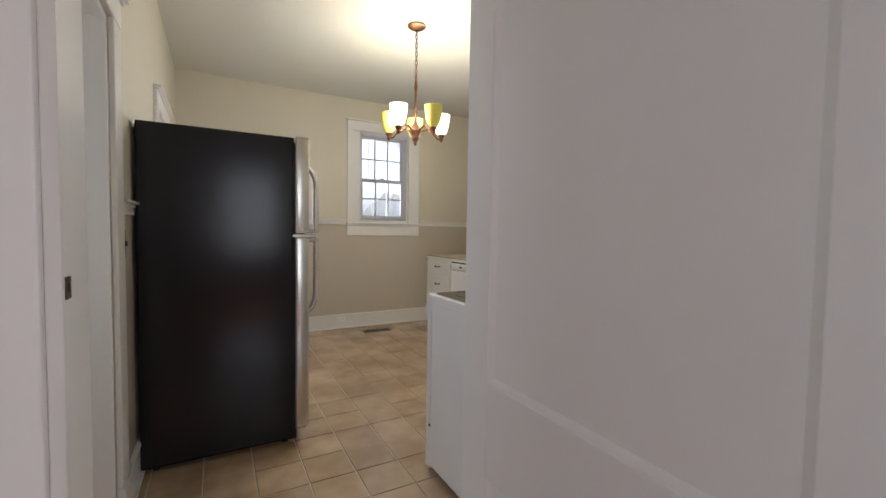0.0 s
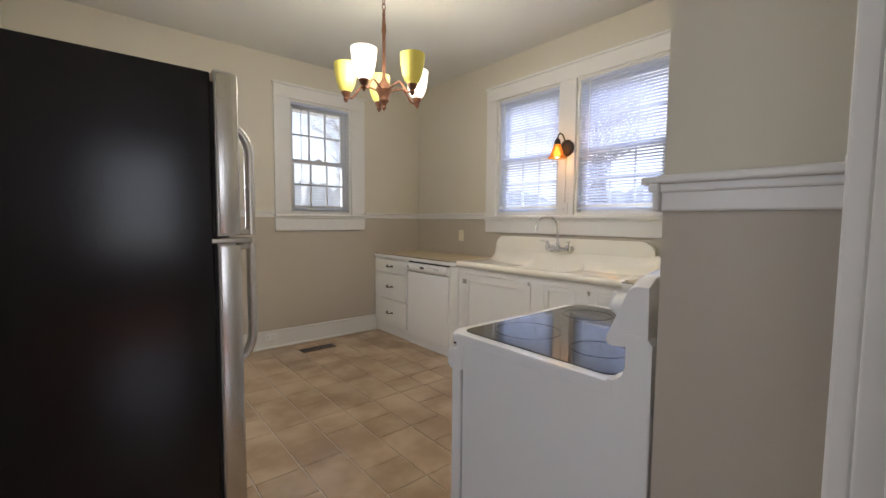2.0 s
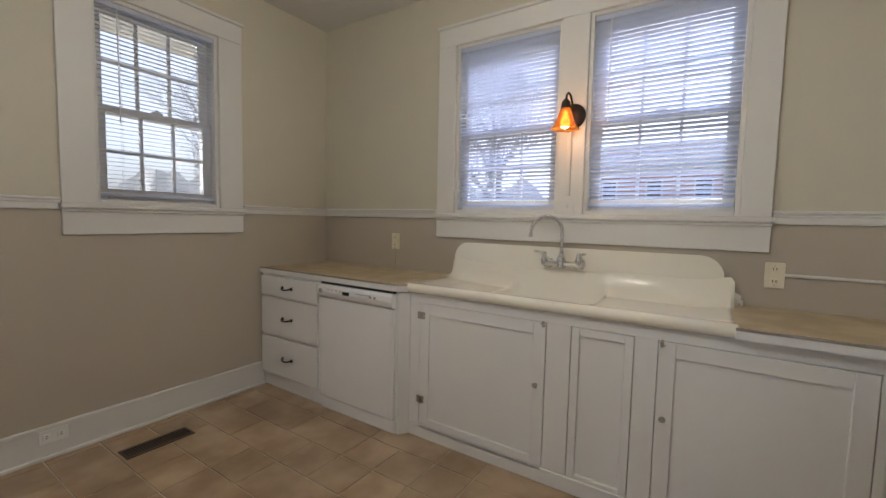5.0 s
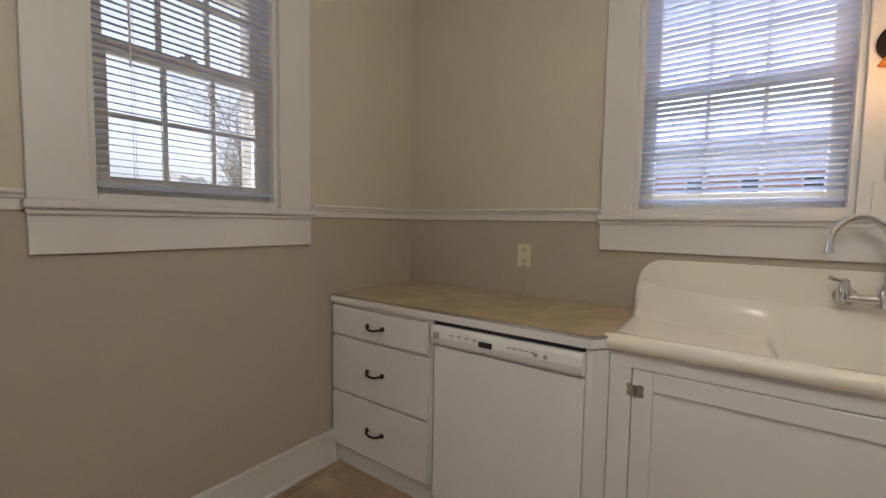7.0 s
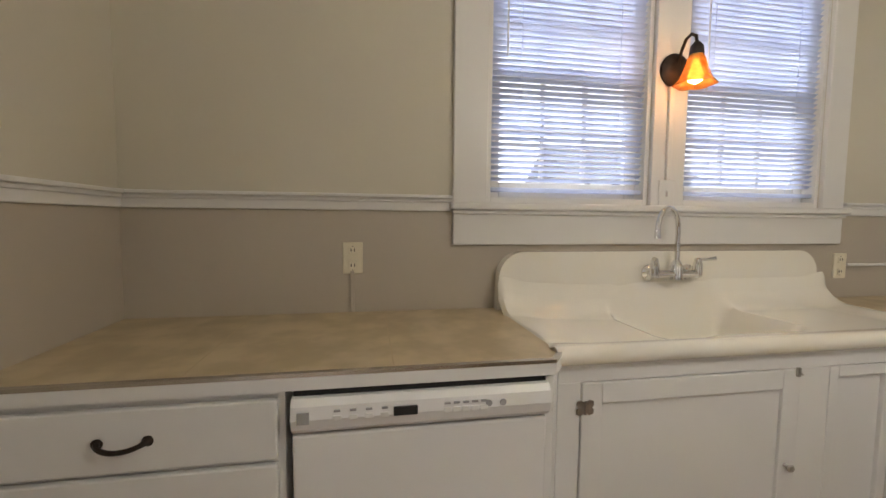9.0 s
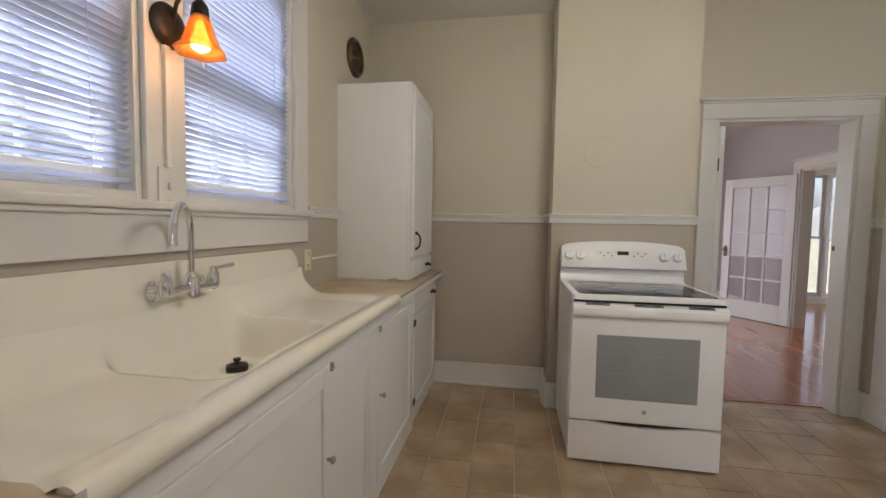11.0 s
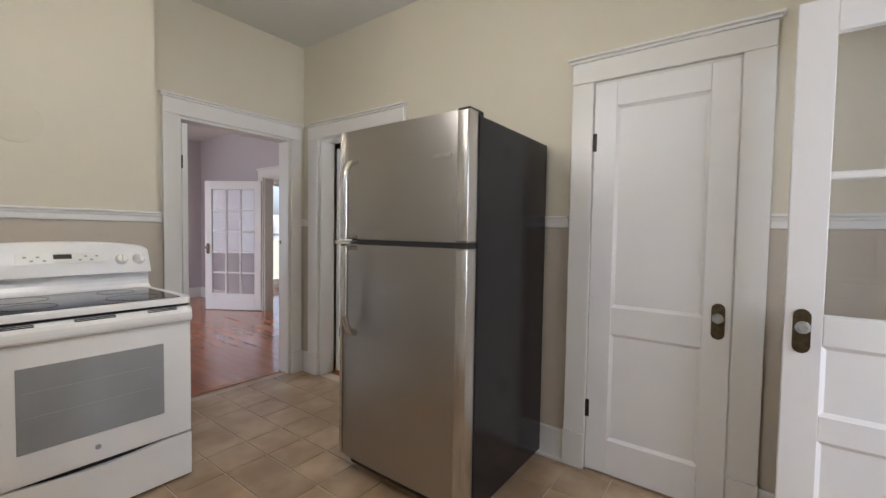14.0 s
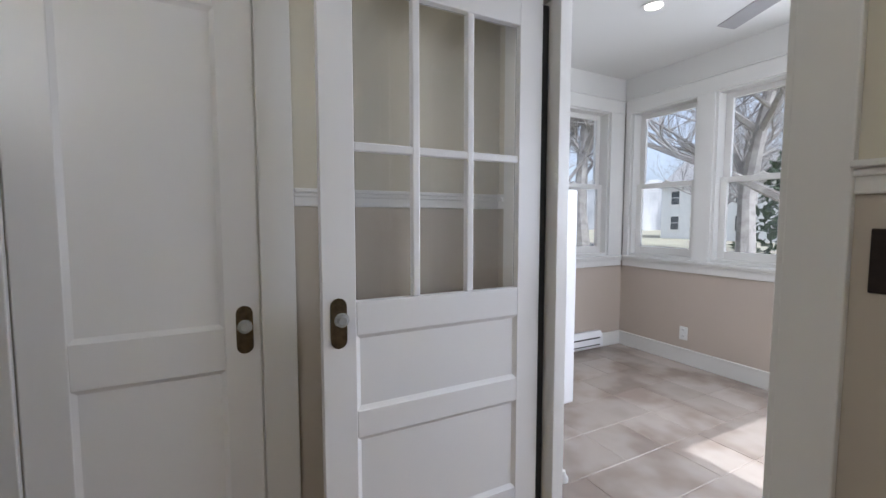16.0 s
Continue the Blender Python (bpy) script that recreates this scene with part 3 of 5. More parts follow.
def butterfly_hinge(parent, x, y, z, mat=NICKEL):
    bm = bmesh.new()
    for s in (-1, 1):
        out = [(y + s * u, z + v) for u, v in ((0.003, -0.014), (0.012, -0.022), (0.024, -0.018), (0.026, -0.006), (0.020, 0.0), (0.026, 0.006), (0.024, 0.018), (0.012, 0.022), (0.003, 0.014))]
        add_prism(bm, out, "x", x - 0.003, x)
    add_tube(bm, [(x - 0.003, y, z - 0.018), (x - 0.003, y, z + 0.018)], 0.004, 8)
    part("hinge", bm, mat, parent, "worn nickel butterfly hinge")


def small_knob(parent, x, y, z, mat=NICKEL):
    bm = bmesh.new()
    add_lathe(bm, [(0.006, 0), (0.005, 0.010), (0.011, 0.014), (0.013, 0.020), (0.009, 0.025)], Matrix.Translation((x, y, z)) @ pose(0, 0, 0, 0, -90, 0), 12)
    part("knob", bm, mat, parent, "small worn nickel knob", True)


def flat_door(parent, x, y0, y1, z0, z1, name="door", rail=0.06, inset=0.010):
    """A painted cabinet door with a recessed field, its face at x looking towards -x."""
    leaf = box(name, (x + inset, x + 0.019, y0 + rail - 0.002, y1 - rail + 0.002, z0 + rail - 0.002, z1 - rail + 0.002), CABWHITE, parent)
    for a, b in ((y0, y0 + rail), (y1 - rail, y1)):
        box("door_stile", (x, x + 0.020, a, b, z0, z1), CABWHITE, leaf, 0.003)
    for a, b in ((z0, z0 + rail), (z1 - rail, z1)):
        box("door_rail", (x, x + 0.020, y0 + rail, y1 - rail, a, b), CABWHITE, leaf, 0.003)
    return leaf


# drawers at the north end
dr = thing("drawer_cabinet", "white painted base cabinet with three drawers and dark pulls", "cabinet", at=(3.1, 5.23, EZ))
box("body", (FN + 0.002, EX, 4.885, EN, 0.165, 0.895), CABWHITE, dr, 0.002)
box("toe_kick", (FN + 0.012, EX, 4.885, EN, EZ, 0.165), CABWHITE, dr)
for a, b in ((0.745, 0.882), (0.464, 0.732), (0.184, 0.452)):
    d = box("drawer", (FN - 0.018, FN + 0.002, 4.90, EN - 0.012, a, b), CABWHITE, dr, 0.004)
    bar_pull(d, FN - 0.018, 5.205, (a + b) / 2)

# dishwasher
dw = thing("dishwasher", "white built-in dishwasher with a curved control panel", "dishwasher", m=pose(-0.006, -0.012, 0.036))
box("tub", (FN + 0.02, EX - 0.05, 4.27, 4.880, 0.05, 0.872), APPL, dw, 0.003)
box("door", (FN - 0.012, FN + 0.02, 4.272, 4.880, 0.120, 0.760), APPL, dw, 0.006)
bm = bmesh.new()
add_prism(bm, [(FN + 0.02, 0.768), (FN - 0.014, 0.768), (FN - 0.026, 0.780), (FN - 0.034, 0.805), (FN - 0.030, 0.834), (FN - 0.018, 0.848), (FN + 0.02, 0.848)], "y", 4.272, 4.880)
cp = part("control_panel", bm, APPL, dw, "bulging white control panel", False)
box("display", (FN - 0.0365, FN - 0.030, 4.60, 4.655, 0.802, 0.822), DARK, cp, label="small dark display")
for k, y in enumerate([4.78 - 0.035 * i for i in range(4)] + [4.53 - 0.022 * i for i in range(5)]):
    box("button", (FN - 0.0355, FN - 0.030, y - 0.009, y + 0.009, 0.800, 0.812), PLASTIC, cp, 0.001)
    box("button_print", (FN - 0.0358, FN - 0.030, y - 0.007, y + 0.007, 0.820, 0.824), GREYMARK, cp)
box("badge", (FN - 0.0362, FN - 0.030, 4.840, 4.866, 0.797, 0.822), GREYMARK, cp, label="small grey square badge")
for y in (4.43, 4.395):
    bm = bmesh.new()
    add_lathe(bm, [(0.008, 0), (0.008, 0.002)], Matrix.Translation((FN - 0.033, y, 0.815)) @ pose(0, 0, 0, 0, -90, 0), 14)
    part("emblem", bm, GREYMARK, cp)
# dark strip paints in the shade between panel and worktop
box("top_gap", (FN - 0.004, FN + 0.018, 4.275, 4.878, 0.849, 0.868), DARK, dw)
box("toe_panel", (FN - 0.002, FN + 0.012, 4.272, 4.880, 0.042, 0.1185), APPL, dw, 0.002)
pn = thing("end_panel", "white painted splayed filler panel beside the dishwasher", "panel", at=(3.1, 4.25, EZ))
bm = bmesh.new()
add_prism(bm, [(FN, 4.258), (FN, 4.236), (FX - 0.002, 4.20), (EX, 4.20), (EX, 4.258)], "z", EZ, 0.892)
part("board", bm, CABWHITE, pn)

# sink base
sb = thing("sink_cabinet", "white painted sink base cabinet with panelled doors and nickel hinges", "cabinet", at=(3.1, 3.2, EZ))
box("body", (FX + 0.022, EX, 2.30, 4.198, EZ, 0.79), CABWHITE, sb, 0.002)
box("base_strip", (FX - 0.004, FX + 0.022, 2.30, 4.198, EZ, 0.15), CABWHITE, sb, 0.004)
box("top_rail", (FX, FX + 0.022, 2.30, 4.198, 0.845, 0.905), CABWHITE, sb, 0.002)
for y0, y1 in ((4.13, 4.198), (3.30, 3.41), (2.955, 3.04), (2.30, 2.325)):
    box("stile", (FX, FX + 0.022, y0, y1, 0.13, 0.845), CABWHITE, sb, 0.002)
d = flat_door(sb, FX - 0.004, 3.413, 4.127, 0.135, 0.842)
small_knob(d, FX - 0.004, 3.45, 0.545)
for z in (0.775, 0.30):
    butterfly_hinge(d, FX - 0.003, 4.118, z)
flat_door(sb, FX + 0.001, 3.043, 3.297, 0.135, 0.842, "fixed_panel", 0.035, 0.014)
d = flat_door(sb, FX - 0.004, 2.328, 2.952, 0.135, 0.842)
small_knob(d, FX - 0.004, 2.925, 0.535)
for y, z in ((3.425, 0.835), (2.94, 0.835)):
    bm = bmesh.new()
    add_box(bm, FX - 0.012, FX - 0.003, y - 0.006, y + 0.006, z - 0.014, z + 0.014, 0.002)
    add_tube(bm, [(FX - 0.010, y - 0.012, z - 0.008), (FX - 0.016, y + 0.010, z + 0.006)], 0.003, 6)
    part("catch", bm, NICKEL, sb, "small worn door catch")

# south base cabinet under the hutch
hb = thing("corner_base_cabinet", "white painted base cabinet with one drawer above a hinged door", "cabinet", at=(3.1, 1.8, EZ))
box("body", (FX + 0.022, EX, ER, 2.298, EZ, 0.89), CABWHITE, hb, 0.002)
box("base_strip", (FX + 0.01, FX + 0.022, ER, 2.298, EZ, 0.16), CABWHITE, hb, 0.004)
d = box("drawer", (FX, FX + 0.022, ER + 0.05, 2.27, 0.755, 0.87), CABWHITE, hb, 0.004)
bar_pull(d, FX, 1.75, 0.815, length=0.07)
d = flat_door(hb, FX, ER + 0.05, 2.27, 0.14, 0.745)
for z in (0.70, 0.22):
    butterfly_hinge(d, FX, 2.265, z, BRONZE)

# worktops
def worktop(y0, y1, face, splay, label, seams=()):
    """A laminate top; splay: how far its corner is cut back towards the sink."""
    t = thing("worktop", label, "countertop", at=(3.1, (y0 + y1) / 2, 0.9), group="laminate worktops")
    n = face - 0.028
    bm = bmesh.new()
    add_prism(bm, [(n, y1), (n, y0 + splay), (n + splay * 1.3, y0), (EX, y0), (EX, y1)], "z", 0.905, 0.938)
    part("slab", bm, LAMINATE, t)
    for nm, mat, lip, z0, z1, lab in (("front_edge", CABWHITE, 0.009, 0.901, 0.932, "white painted wooden front edge"), ("metal_strip", SATIN, 0.010, 0.9315, 0.9405, "thin shiny metal edge strip")):
        bm = bmesh.new()
        back = 0.0 if nm == "front_edge" else 0.006
        add_prism(bm, [(n - lip, y1), (n - lip, y0 + splay - 0.004), (n + splay * 1.3 - lip, y0 - 0.004), (n + splay * 1.3 + back, y0 + 0.002), (n + back, y0 + splay + 0.001), (n + back, y1)], "z", z0, z1)
        part(nm, bm, mat, t, lab)
    for y in seams:
        bm = bmesh.new()
        add_box(bm, n + 0.01, EX, y - 0.002, y + 0.002, 0.9372, 0.9383)
        part("seam", bm, SEAM, t, "pale seam line")
    return t


worktop(4.198, EN, FN + 0.018, 0.045, "tan stone-look laminate worktop with a metal edge", (4.64, 5.10))
worktop(ER, 2.71, FX, 0.0, "tan stone-look laminate worktop beside the sink")

# sink: drainboards either side of a sunken bowl, high back with rounded shoulders
sk = thing("farmhouse_sink", "cream porcelain cast-iron sink with twin drainboards and high back", "sink", at=(3.1, 3.45, 0.9))
SY0, SY1, SX0, SX1 = 2.70, 4.215, FX - 0.030, EX - 0.002
bm = bmesh.new()
NX, NY = 44, 110
grid = []
BOWL = (2.985, 3.365, 3.25, 3.77)


def smooth01(v):
    v = max(0.0, min(1.0, v))
    return v * v * (3 - 2 * v)


FRONT = SX0 + 0.026
for i in range(NX + 1):
    row = []
    for j in range(NY + 1):
        x, y = FRONT + (SX1 - 0.05 - FRONT) * i / NX, SY0 + (SY1 - SY0) * j / NY
        side = min(y - SY0, SY1 - y)
        e = min(x - FRONT, side)
        # a rolled rim, then the boards dip behind it
        z = 0.949 - 0.018 * smooth01((x - FRONT - 0.006) / 0.07)
        z += 0.010 * smooth01((0.16 - side) / 0.14) * smooth01((x - FRONT) / 0.10)
        z -= 0.010 * (1 - smooth01(side / 0.02)) ** 2 * smooth01((x - FRONT) / 0.03)
        inside = min(x - BOWL[0], BOWL[1] - x, y - BOWL[2], BOWL[3] - y)
        corner = 0.07
        dx, dy = max(BOWL[0] + corner - x, x - BOWL[1] + corner, 0), max(BOWL[2] + corner - y, y - BOWL[3] + corner, 0)
        if dx > 0 and dy > 0:
            inside = corner - math.hypot(dx, dy)
        z -= 0.132 * smooth01((inside + 0.018) / 0.085)
        # the long board slopes gently towards the bowl
        z -= 0.016 * smooth01((y - BOWL[3] + 0.16) / 0.14) * smooth01((BOWL[3] + 0.42 - y) / 0.42) * smooth01((x - FRONT - 0.02) / 0.08)
        # a cove sweeps up into the splashback, and round the ends
        u = max(0.0, (x - (SX1 - 0.165)) / 0.115)
        z += 0.115 * (1 - math.sqrt(max(0.0, 1 - u * u)))
        z += 0.012 * smooth01((x - (SX1 - 0.26)) / 0.22) ** 2 * smooth01((0.11 - side) / 0.10) * smooth01(side / 0.014)
        row.append(bm.verts.new((x, y, z)))
    grid.append(row)
for i in range(NX):
    for j in range(NY):
        bm.faces.new((grid[i][j], grid[i + 1][j], grid[i + 1][j + 1], grid[i][j + 1]))
part("basin", bm, PORCELAIN, sk, smooth=True)
bm = bmesh.new()
out = [(SY0 - 0.038, 0.93)] + arc(SY0 - 0.038, 1.045, 0.08, 270, 355, 8)
out += arc(SY0 + 0.042 + 0.10, 1.162 - 0.10, 0.10, 180, 90, 10) + arc(SY1 - 0.005 - 0.10, 1.162 - 0.10, 0.10, 90, 0, 10) + [(SY1 - 0.004, 1.0), (SY1 - 0.003, 0.97), (SY1 - 0.002, 0.93)]
add_prism(bm, out, "x", EX - 0.05, EX - 0.001)
bmesh.ops.bevel(bm, geom=[e for e in bm.edges if all(v.co.x < EX - 0.04 for v in e.verts)], offset=0.022, segments=5, profile=0.5, affect="EDGES")
part("backsplash", bm, PORCELAIN, sk, "rounded porcelain splashback", True)
bm = bmesh.new()
add_prism(bm, [(FRONT + 0.004, 0.9488)] + arc(FRONT, 0.922, 0.0268, 90, 270, 12) + [(FRONT + 0.02, 0.895), (FRONT + 0.02, 0.93)], "y", SY0 + 0.002, SY1 - 0.003)
part("front_rim", bm, PORCELAIN, sk, smooth=True)
bm = bmesh.new()
add_lathe(bm, [(0.050, 0.0), (0.050, 0.004), (0.036, 0.004), (0.033, 0.001)], Matrix.Translation((3.215, 3.42, 0.7985)), 24)
dn = part("drain", bm, CHROME, sk, "chrome strainer ring", True)
bm = bmesh.new()
add_lathe(bm, [(0.034, 0.0), (0.033, 0.014), (0.008, 0.014), (0.007, 0.026), (0.012, 0.029), (0.011, 0.036)], Matrix.Translation((3.215, 3.42, 0.8005)), 20)
part("stopper", bm, BRONZE, dn, "dark basket stopper", True)

# wall-mounted faucet
fc = thing("faucet", "chrome wall-mounted bridge faucet with a gooseneck spout", "faucet", at=(3.36, 3.49, 1.08))
fx, fy, fz = EX - 0.05, 3.49, 1.075
bm = bmesh.new()
for s in (-1, 1):
    add_lathe(bm, [(0.032, 0.0), (0.032, 0.006), (0.020, 0.018), (0.016, 0.03), (0.016, 0.06)], Matrix.Translation((fx, fy + s * 0.088, fz)) @ pose(0, 0, 0, 0, -90, 0), 18)
add_tube(bm, [(fx - 0.05, fy - 0.104, fz), (fx - 0.05, fy + 0.104, fz)], 0.016, 14)
add_lathe(bm, [(0.024, -0.022), (0.024, 0.03), (0.018, 0.045), (0.012, 0.055)], Matrix.Translation((fx - 0.05, fy, fz)), 16)
part("bridge_body", bm, CHROME, fc, smooth=True)
bm = bmesh.new()
# the spout swings towards the long drainboard
sx, sy, sr = -0.46, 0.89, 0.085
pts = [(fx - 0.05, fy, fz + 0.03), (fx - 0.05, fy, fz + 0.10), (fx - 0.05, fy, fz + 0.175)]
for a in range(15, 181, 15):
    o = sr * (1 - math.cos(radians(a)))
    pts.append((fx - 0.05 + sx * o, fy + sy * o, fz + 0.175 + sr * math.sin(radians(a))))
pts += [(fx - 0.05 + sx * sr * 2, fy + sy * sr * 2, fz + 0.145)]
add_tube(bm, pts, [0.010] * (len(pts) - 1) + [0.012], 12)
part("spout", bm, CHROME, fc, "tall chrome gooseneck spout", True)
for s in (-1, 1):
    bm = bmesh.new()
    add_lathe(bm, [(0.017, -0.02), (0.019, 0.0), (0.017, 0.030), (0.013, 0.036), (0.014, 0.046), (0.008, 0.052)], Matrix.Translation((fx - 0.05, fy + s * 0.097, fz + 0.012)), 14)
    add_tube(bm, [(fx - 0.05, fy + s * 0.097, fz + 0.056), (fx - 0.075, fy + s * 0.118, fz + 0.060), (fx - 0.098, fy + s * 0.138, fz + 0.066)], [0.007, 0.006, 0.008], 8)
    part("lever_handle", bm, CHROME, fc, smooth=True)

# tall hutch cabinet on the worktop
HX, HY = 2.940, 2.172
hu = thing("hutch_cabinet", "tall white painted hutch cabinet with one door and drawer", "cabinet", at=(3.2, 1.62, 0.94))
box("body", (HX + 0.02, EX, ER, HY, 0.941, 2.15), CABWHITE, hu, 0.003)
box("face_frame", (HX + 0.004, HX + 0.02, ER, HY, 0.941, 2.15), CABWHITE, hu, 0.003)
d = flat_door(hu, HX - 0.016, ER + 0.03, HY - 0.02, 1.085, 2.13, rail=0.07, inset=0.007)
bar_pull(d, HX - 0.016, HY - 0.065, 1.185, "z", 0.10)
d = box("drawer", (HX - 0.014, HX + 0.004, ER + 0.03, HY - 0.02, 0.955, 1.065), CABWHITE, hu, 0.004)
bar_pull(d, HX - 0.014, 1.75, 1.01, length=0.07)
# bits left on the worktop beside the hutch
cl = thing("cable_clip", "small dark metal latch lying on the worktop", "latch", at=(3.03, 2.205, 0.94))
bm = bmesh.new()
add_tube(bm, [(3.0, 2.205, 0.943), (3.015, 2.200, 0.952), (3.04, 2.205, 0.955), (3.07, 2.200, 0.944)], 0.004, 8)
add_box(bm, 2.99, 3.015, 2.19, 2.22, 0.9385, 0.947, 0.002)
part("clip", bm, NICKEL, cl)
cl = thing("paper_scrap", "crumpled pale scrap on the worktop by the hutch", "paper", at=(3.23, 2.195, 0.94))
bm = bmesh.new()
for k in range(5):
    add_box(bm, 3.20 + 0.012 * k, 3.23 + 0.012 * k, 2.18 + 0.004 * (k % 2), 2.20 + 0.006 * (k % 3), 0.9385, 0.945 + 0.003 * (k % 3), 0.002)
part("scrap", bm, IVORY, cl)


# ---- outlets, switches ----
def wall_plate(name, m, label, mat=IVORY, kind="outlet", w=0.072, h=0.116, category="wall outlet"):
    """Local: plate on the plane y = 0, room towards -y, centred."""
    t = thing(name, label, category, m=m)
    bm = bmesh.new()
    add_box(bm, -w / 2, w / 2, -0.006, 0.0, -h / 2, h / 2, 0.003)
    pl = part("plate", bm, mat, t)
    if kind == "outlet":
        for z in (-0.028, 0.028):
            box("socket", (-0.016, 0.016, -0.009, -0.005, z - 0.015, z + 0.015), mat, pl, 0.003)
            for x in (-0.006, 0.006):
                box("slot", (x - 0.0015, x + 0.0015, -0.0095, -0.008, z - 0.004, z + 0.007), DARK, pl)
    else:
        box("toggle", (-0.005, 0.005, -0.016, -0.005, -0.010, 0.012), mat, pl, 0.002)
    for z in (-0.042, 0.042):
        bm = bmesh.new()
        add_lathe(bm, [(0.003, 0.0), (0.003, 0.0015)], Matrix.Translation((0, -0.006, z)) @ pose(0, 0, 0, 90), 8)
        part("screw", bm, mat if mat != IVORY else BRASSOLD, pl)
    return t


EASTM = (0, 0, -90)
wall_plate("outlet", pose(EX, 4.755, 1.140, *EASTM), "ivory duplex outlet above the worktop")
wall_plate("outlet", pose(EX, 2.556, 1.086, *EASTM), "ivory duplex outlet beside the sink")
wall_plate("light_switch", pose(EX - 0.022, 3.492, 1.395, *EASTM), "white light switch on the window mullion", WHITE, "switch", category="light switch")
bm = bmesh.new()
add_box(bm, EX - 0.012, EX, 4.750, 4.764, 0.94, 1.092, 0.002)
cd = thing("cable_raceway", "taupe painted cable cover below the outlet", "cable cover", at=(EX, 4.757, 0.94))
part("cover", bm, TAUPE, cd)
cd = thing("switch_cable_cover", "white painted cable cover from the switch up to the sconce", "cable cover", at=(EX, 3.492, 1.46))
bm = bmesh.new()
add_box(bm, EX - 0.036, EX - 0.021, 3.481, 3.503, 1.452, 1.825, 0.003)
part("cover", bm, WHITE, cd)
cd = thing("conduit", "white painted conduit from the outlet to the hutch", "conduit", at=(EX, 2.2, 1.1))
bm = bmesh.new()
add_tube(bm, [(EX - 0.008, 2.52, 1.09), (EX - 0.008, 2.172, 1.09)], 0.007, 8)
part("pipe", bm, WHITE, cd, smooth=True)

# wall vent above the hutch
vt = thing("round_wall_vent", "round dark brass fan vent set high on the wall", "vent", at=(EX, 1.905, 2.41))
bm = bmesh.new()
M = Matrix.Translation((EX, 1.905, 2.41)) @ pose(0, 0, 0, 0, -90, 0)
add_lathe(bm, [(0.125, 0.0), (0.128, 0.015), (0.115, 0.03), (0.100, 0.026), (0.098, 0.004)], M, 32, cap=False)
part("ring", bm, BRASSOLD, vt, smooth=True)
bm = bmesh.new()
add_lathe(bm, [(0.098, 0.002), (0.098, 0.004)], M, 32)
part("backing", bm, DARK, vt)
for k in range(4):
    bm = bmesh.new()
    r = 0.022 + 0.02 * k
    add_tube(bm, [(EX - 0.018, 1.905 + r * math.cos(a * math.pi / 12), 2.41 + r * math.sin(a * math.pi / 12)) for a in range(25)], 0.0045, 6, False)
    part("grille_ring", bm, BRASSOLD, vt, smooth=True)
for k in range(3):
    bm = bmesh.new()
    a = k * math.pi / 3 + 0.3
    add_tube(bm, [(EX - 0.02, 1.905 + 0.11 * math.cos(a), 2.41 + 0.11 * math.sin(a)), (EX - 0.02, 1.905 - 0.11 * math.cos(a), 2.41 - 0.11 * math.sin(a))], 0.004, 6)
    part("grille_spoke", bm, BRASSOLD, vt)

GRID = Matrix.Identity(4)
wall_plate("outlet", pose(1.69, YN - 0.018, 0.118, 0, 90, 0), "white duplex outlet set sideways in the baseboard", PLASTIC)
wall_plate("light_switch", pose(XW, 2.80, 1.16, 0, 0, 90), "dark bronze light switch plate", BRONZE, "switch", category="light switch")
wall_plate("light_switch", pose(1.226, YN, 1.166, 0, 0, 0), "dark bronze light switch plate beside the doorway", BRONZE, "switch", category="light switch", h=0.12)

# stovepipe cover on the chimney breast
fl = thing("flue_cover", "round flue cover painted cream like the chimney breast", "flue cover", at=(1.81, BY, 1.765))
bm = bmesh.new()
add_lathe(bm, [(0.105, 0.0), (0.105, 0.004), (0.095, 0.009), (0.075, 0.007), (0.06, 0.012), (0.0, 0.013)], Matrix.Translation((1.81, BY, 1.765)) @ pose(0, 0, 0, -90), 40, cap=False)
part("plate", bm, CREAM, fl, smooth=True)

# floor register
rg = thing("floor_register", "brown metal floor register by the wall", "floor vent", at=(2.15, 5.36, 0))
bm = bmesh.new()
for b in ((1.890, 2.226, 5.270, 5.288), (1.890, 2.226, 5.372, 5.390), (1.890, 1.905, 5.288, 5.372), (2.211, 2.226, 5.288, 5.372)):
    add_box(bm, *b, 0.0, 0.006, 0.002)
part("frame", bm, VENTBROWN, rg)
# dark sheet stands for the shade down the opening
box("opening", (1.905, 2.211, 5.288, 5.372, 0.0005, 0.0015), DARK, rg)
for k in range(22):
    x = 1.913 + 0.0135 * k
    box("louvre", (x, x + 0.005, 5.288, 5.372, 0.001, 0.005), VENTBROWN, rg)


# ---- range ----
RX0, RX1, RY0, RY1 = 1.29, 2.05, 1.835, 2.468
st = thing("electric_range", "white freestanding electric range with a black glass cooktop", "stove", at=(1.67, 2.15, 0))
box("body", (RX0 + 0.003, RX1 - 0.003, RY0, RY1 - 0.06, 0.03, 0.885), APPL, st, 0.004)


def rounded_slab(x0, x1, y0, y1, z0, z1, back, front, soft):
    """A flat slab with rounded corners and a softened upper edge."""
    bm = bmesh.new()
    add_prism(bm, arc(x1 - front, y1 - front, front, 0, 90) + arc(x0 + front, y1 - front, front, 90, 180) + arc(x0 + back, y0 + back, back, 180, 270) + arc(x1 - back, y0 + back, back, 270, 360), "z", z0, z1)
    bmesh.ops.bevel(bm, geom=[e for e in bm.edges if all(abs(v.co.z - z1) < 1e-6 for v in e.verts)], offset=soft, segments=3, profile=0.5, affect="EDGES")
    return bm


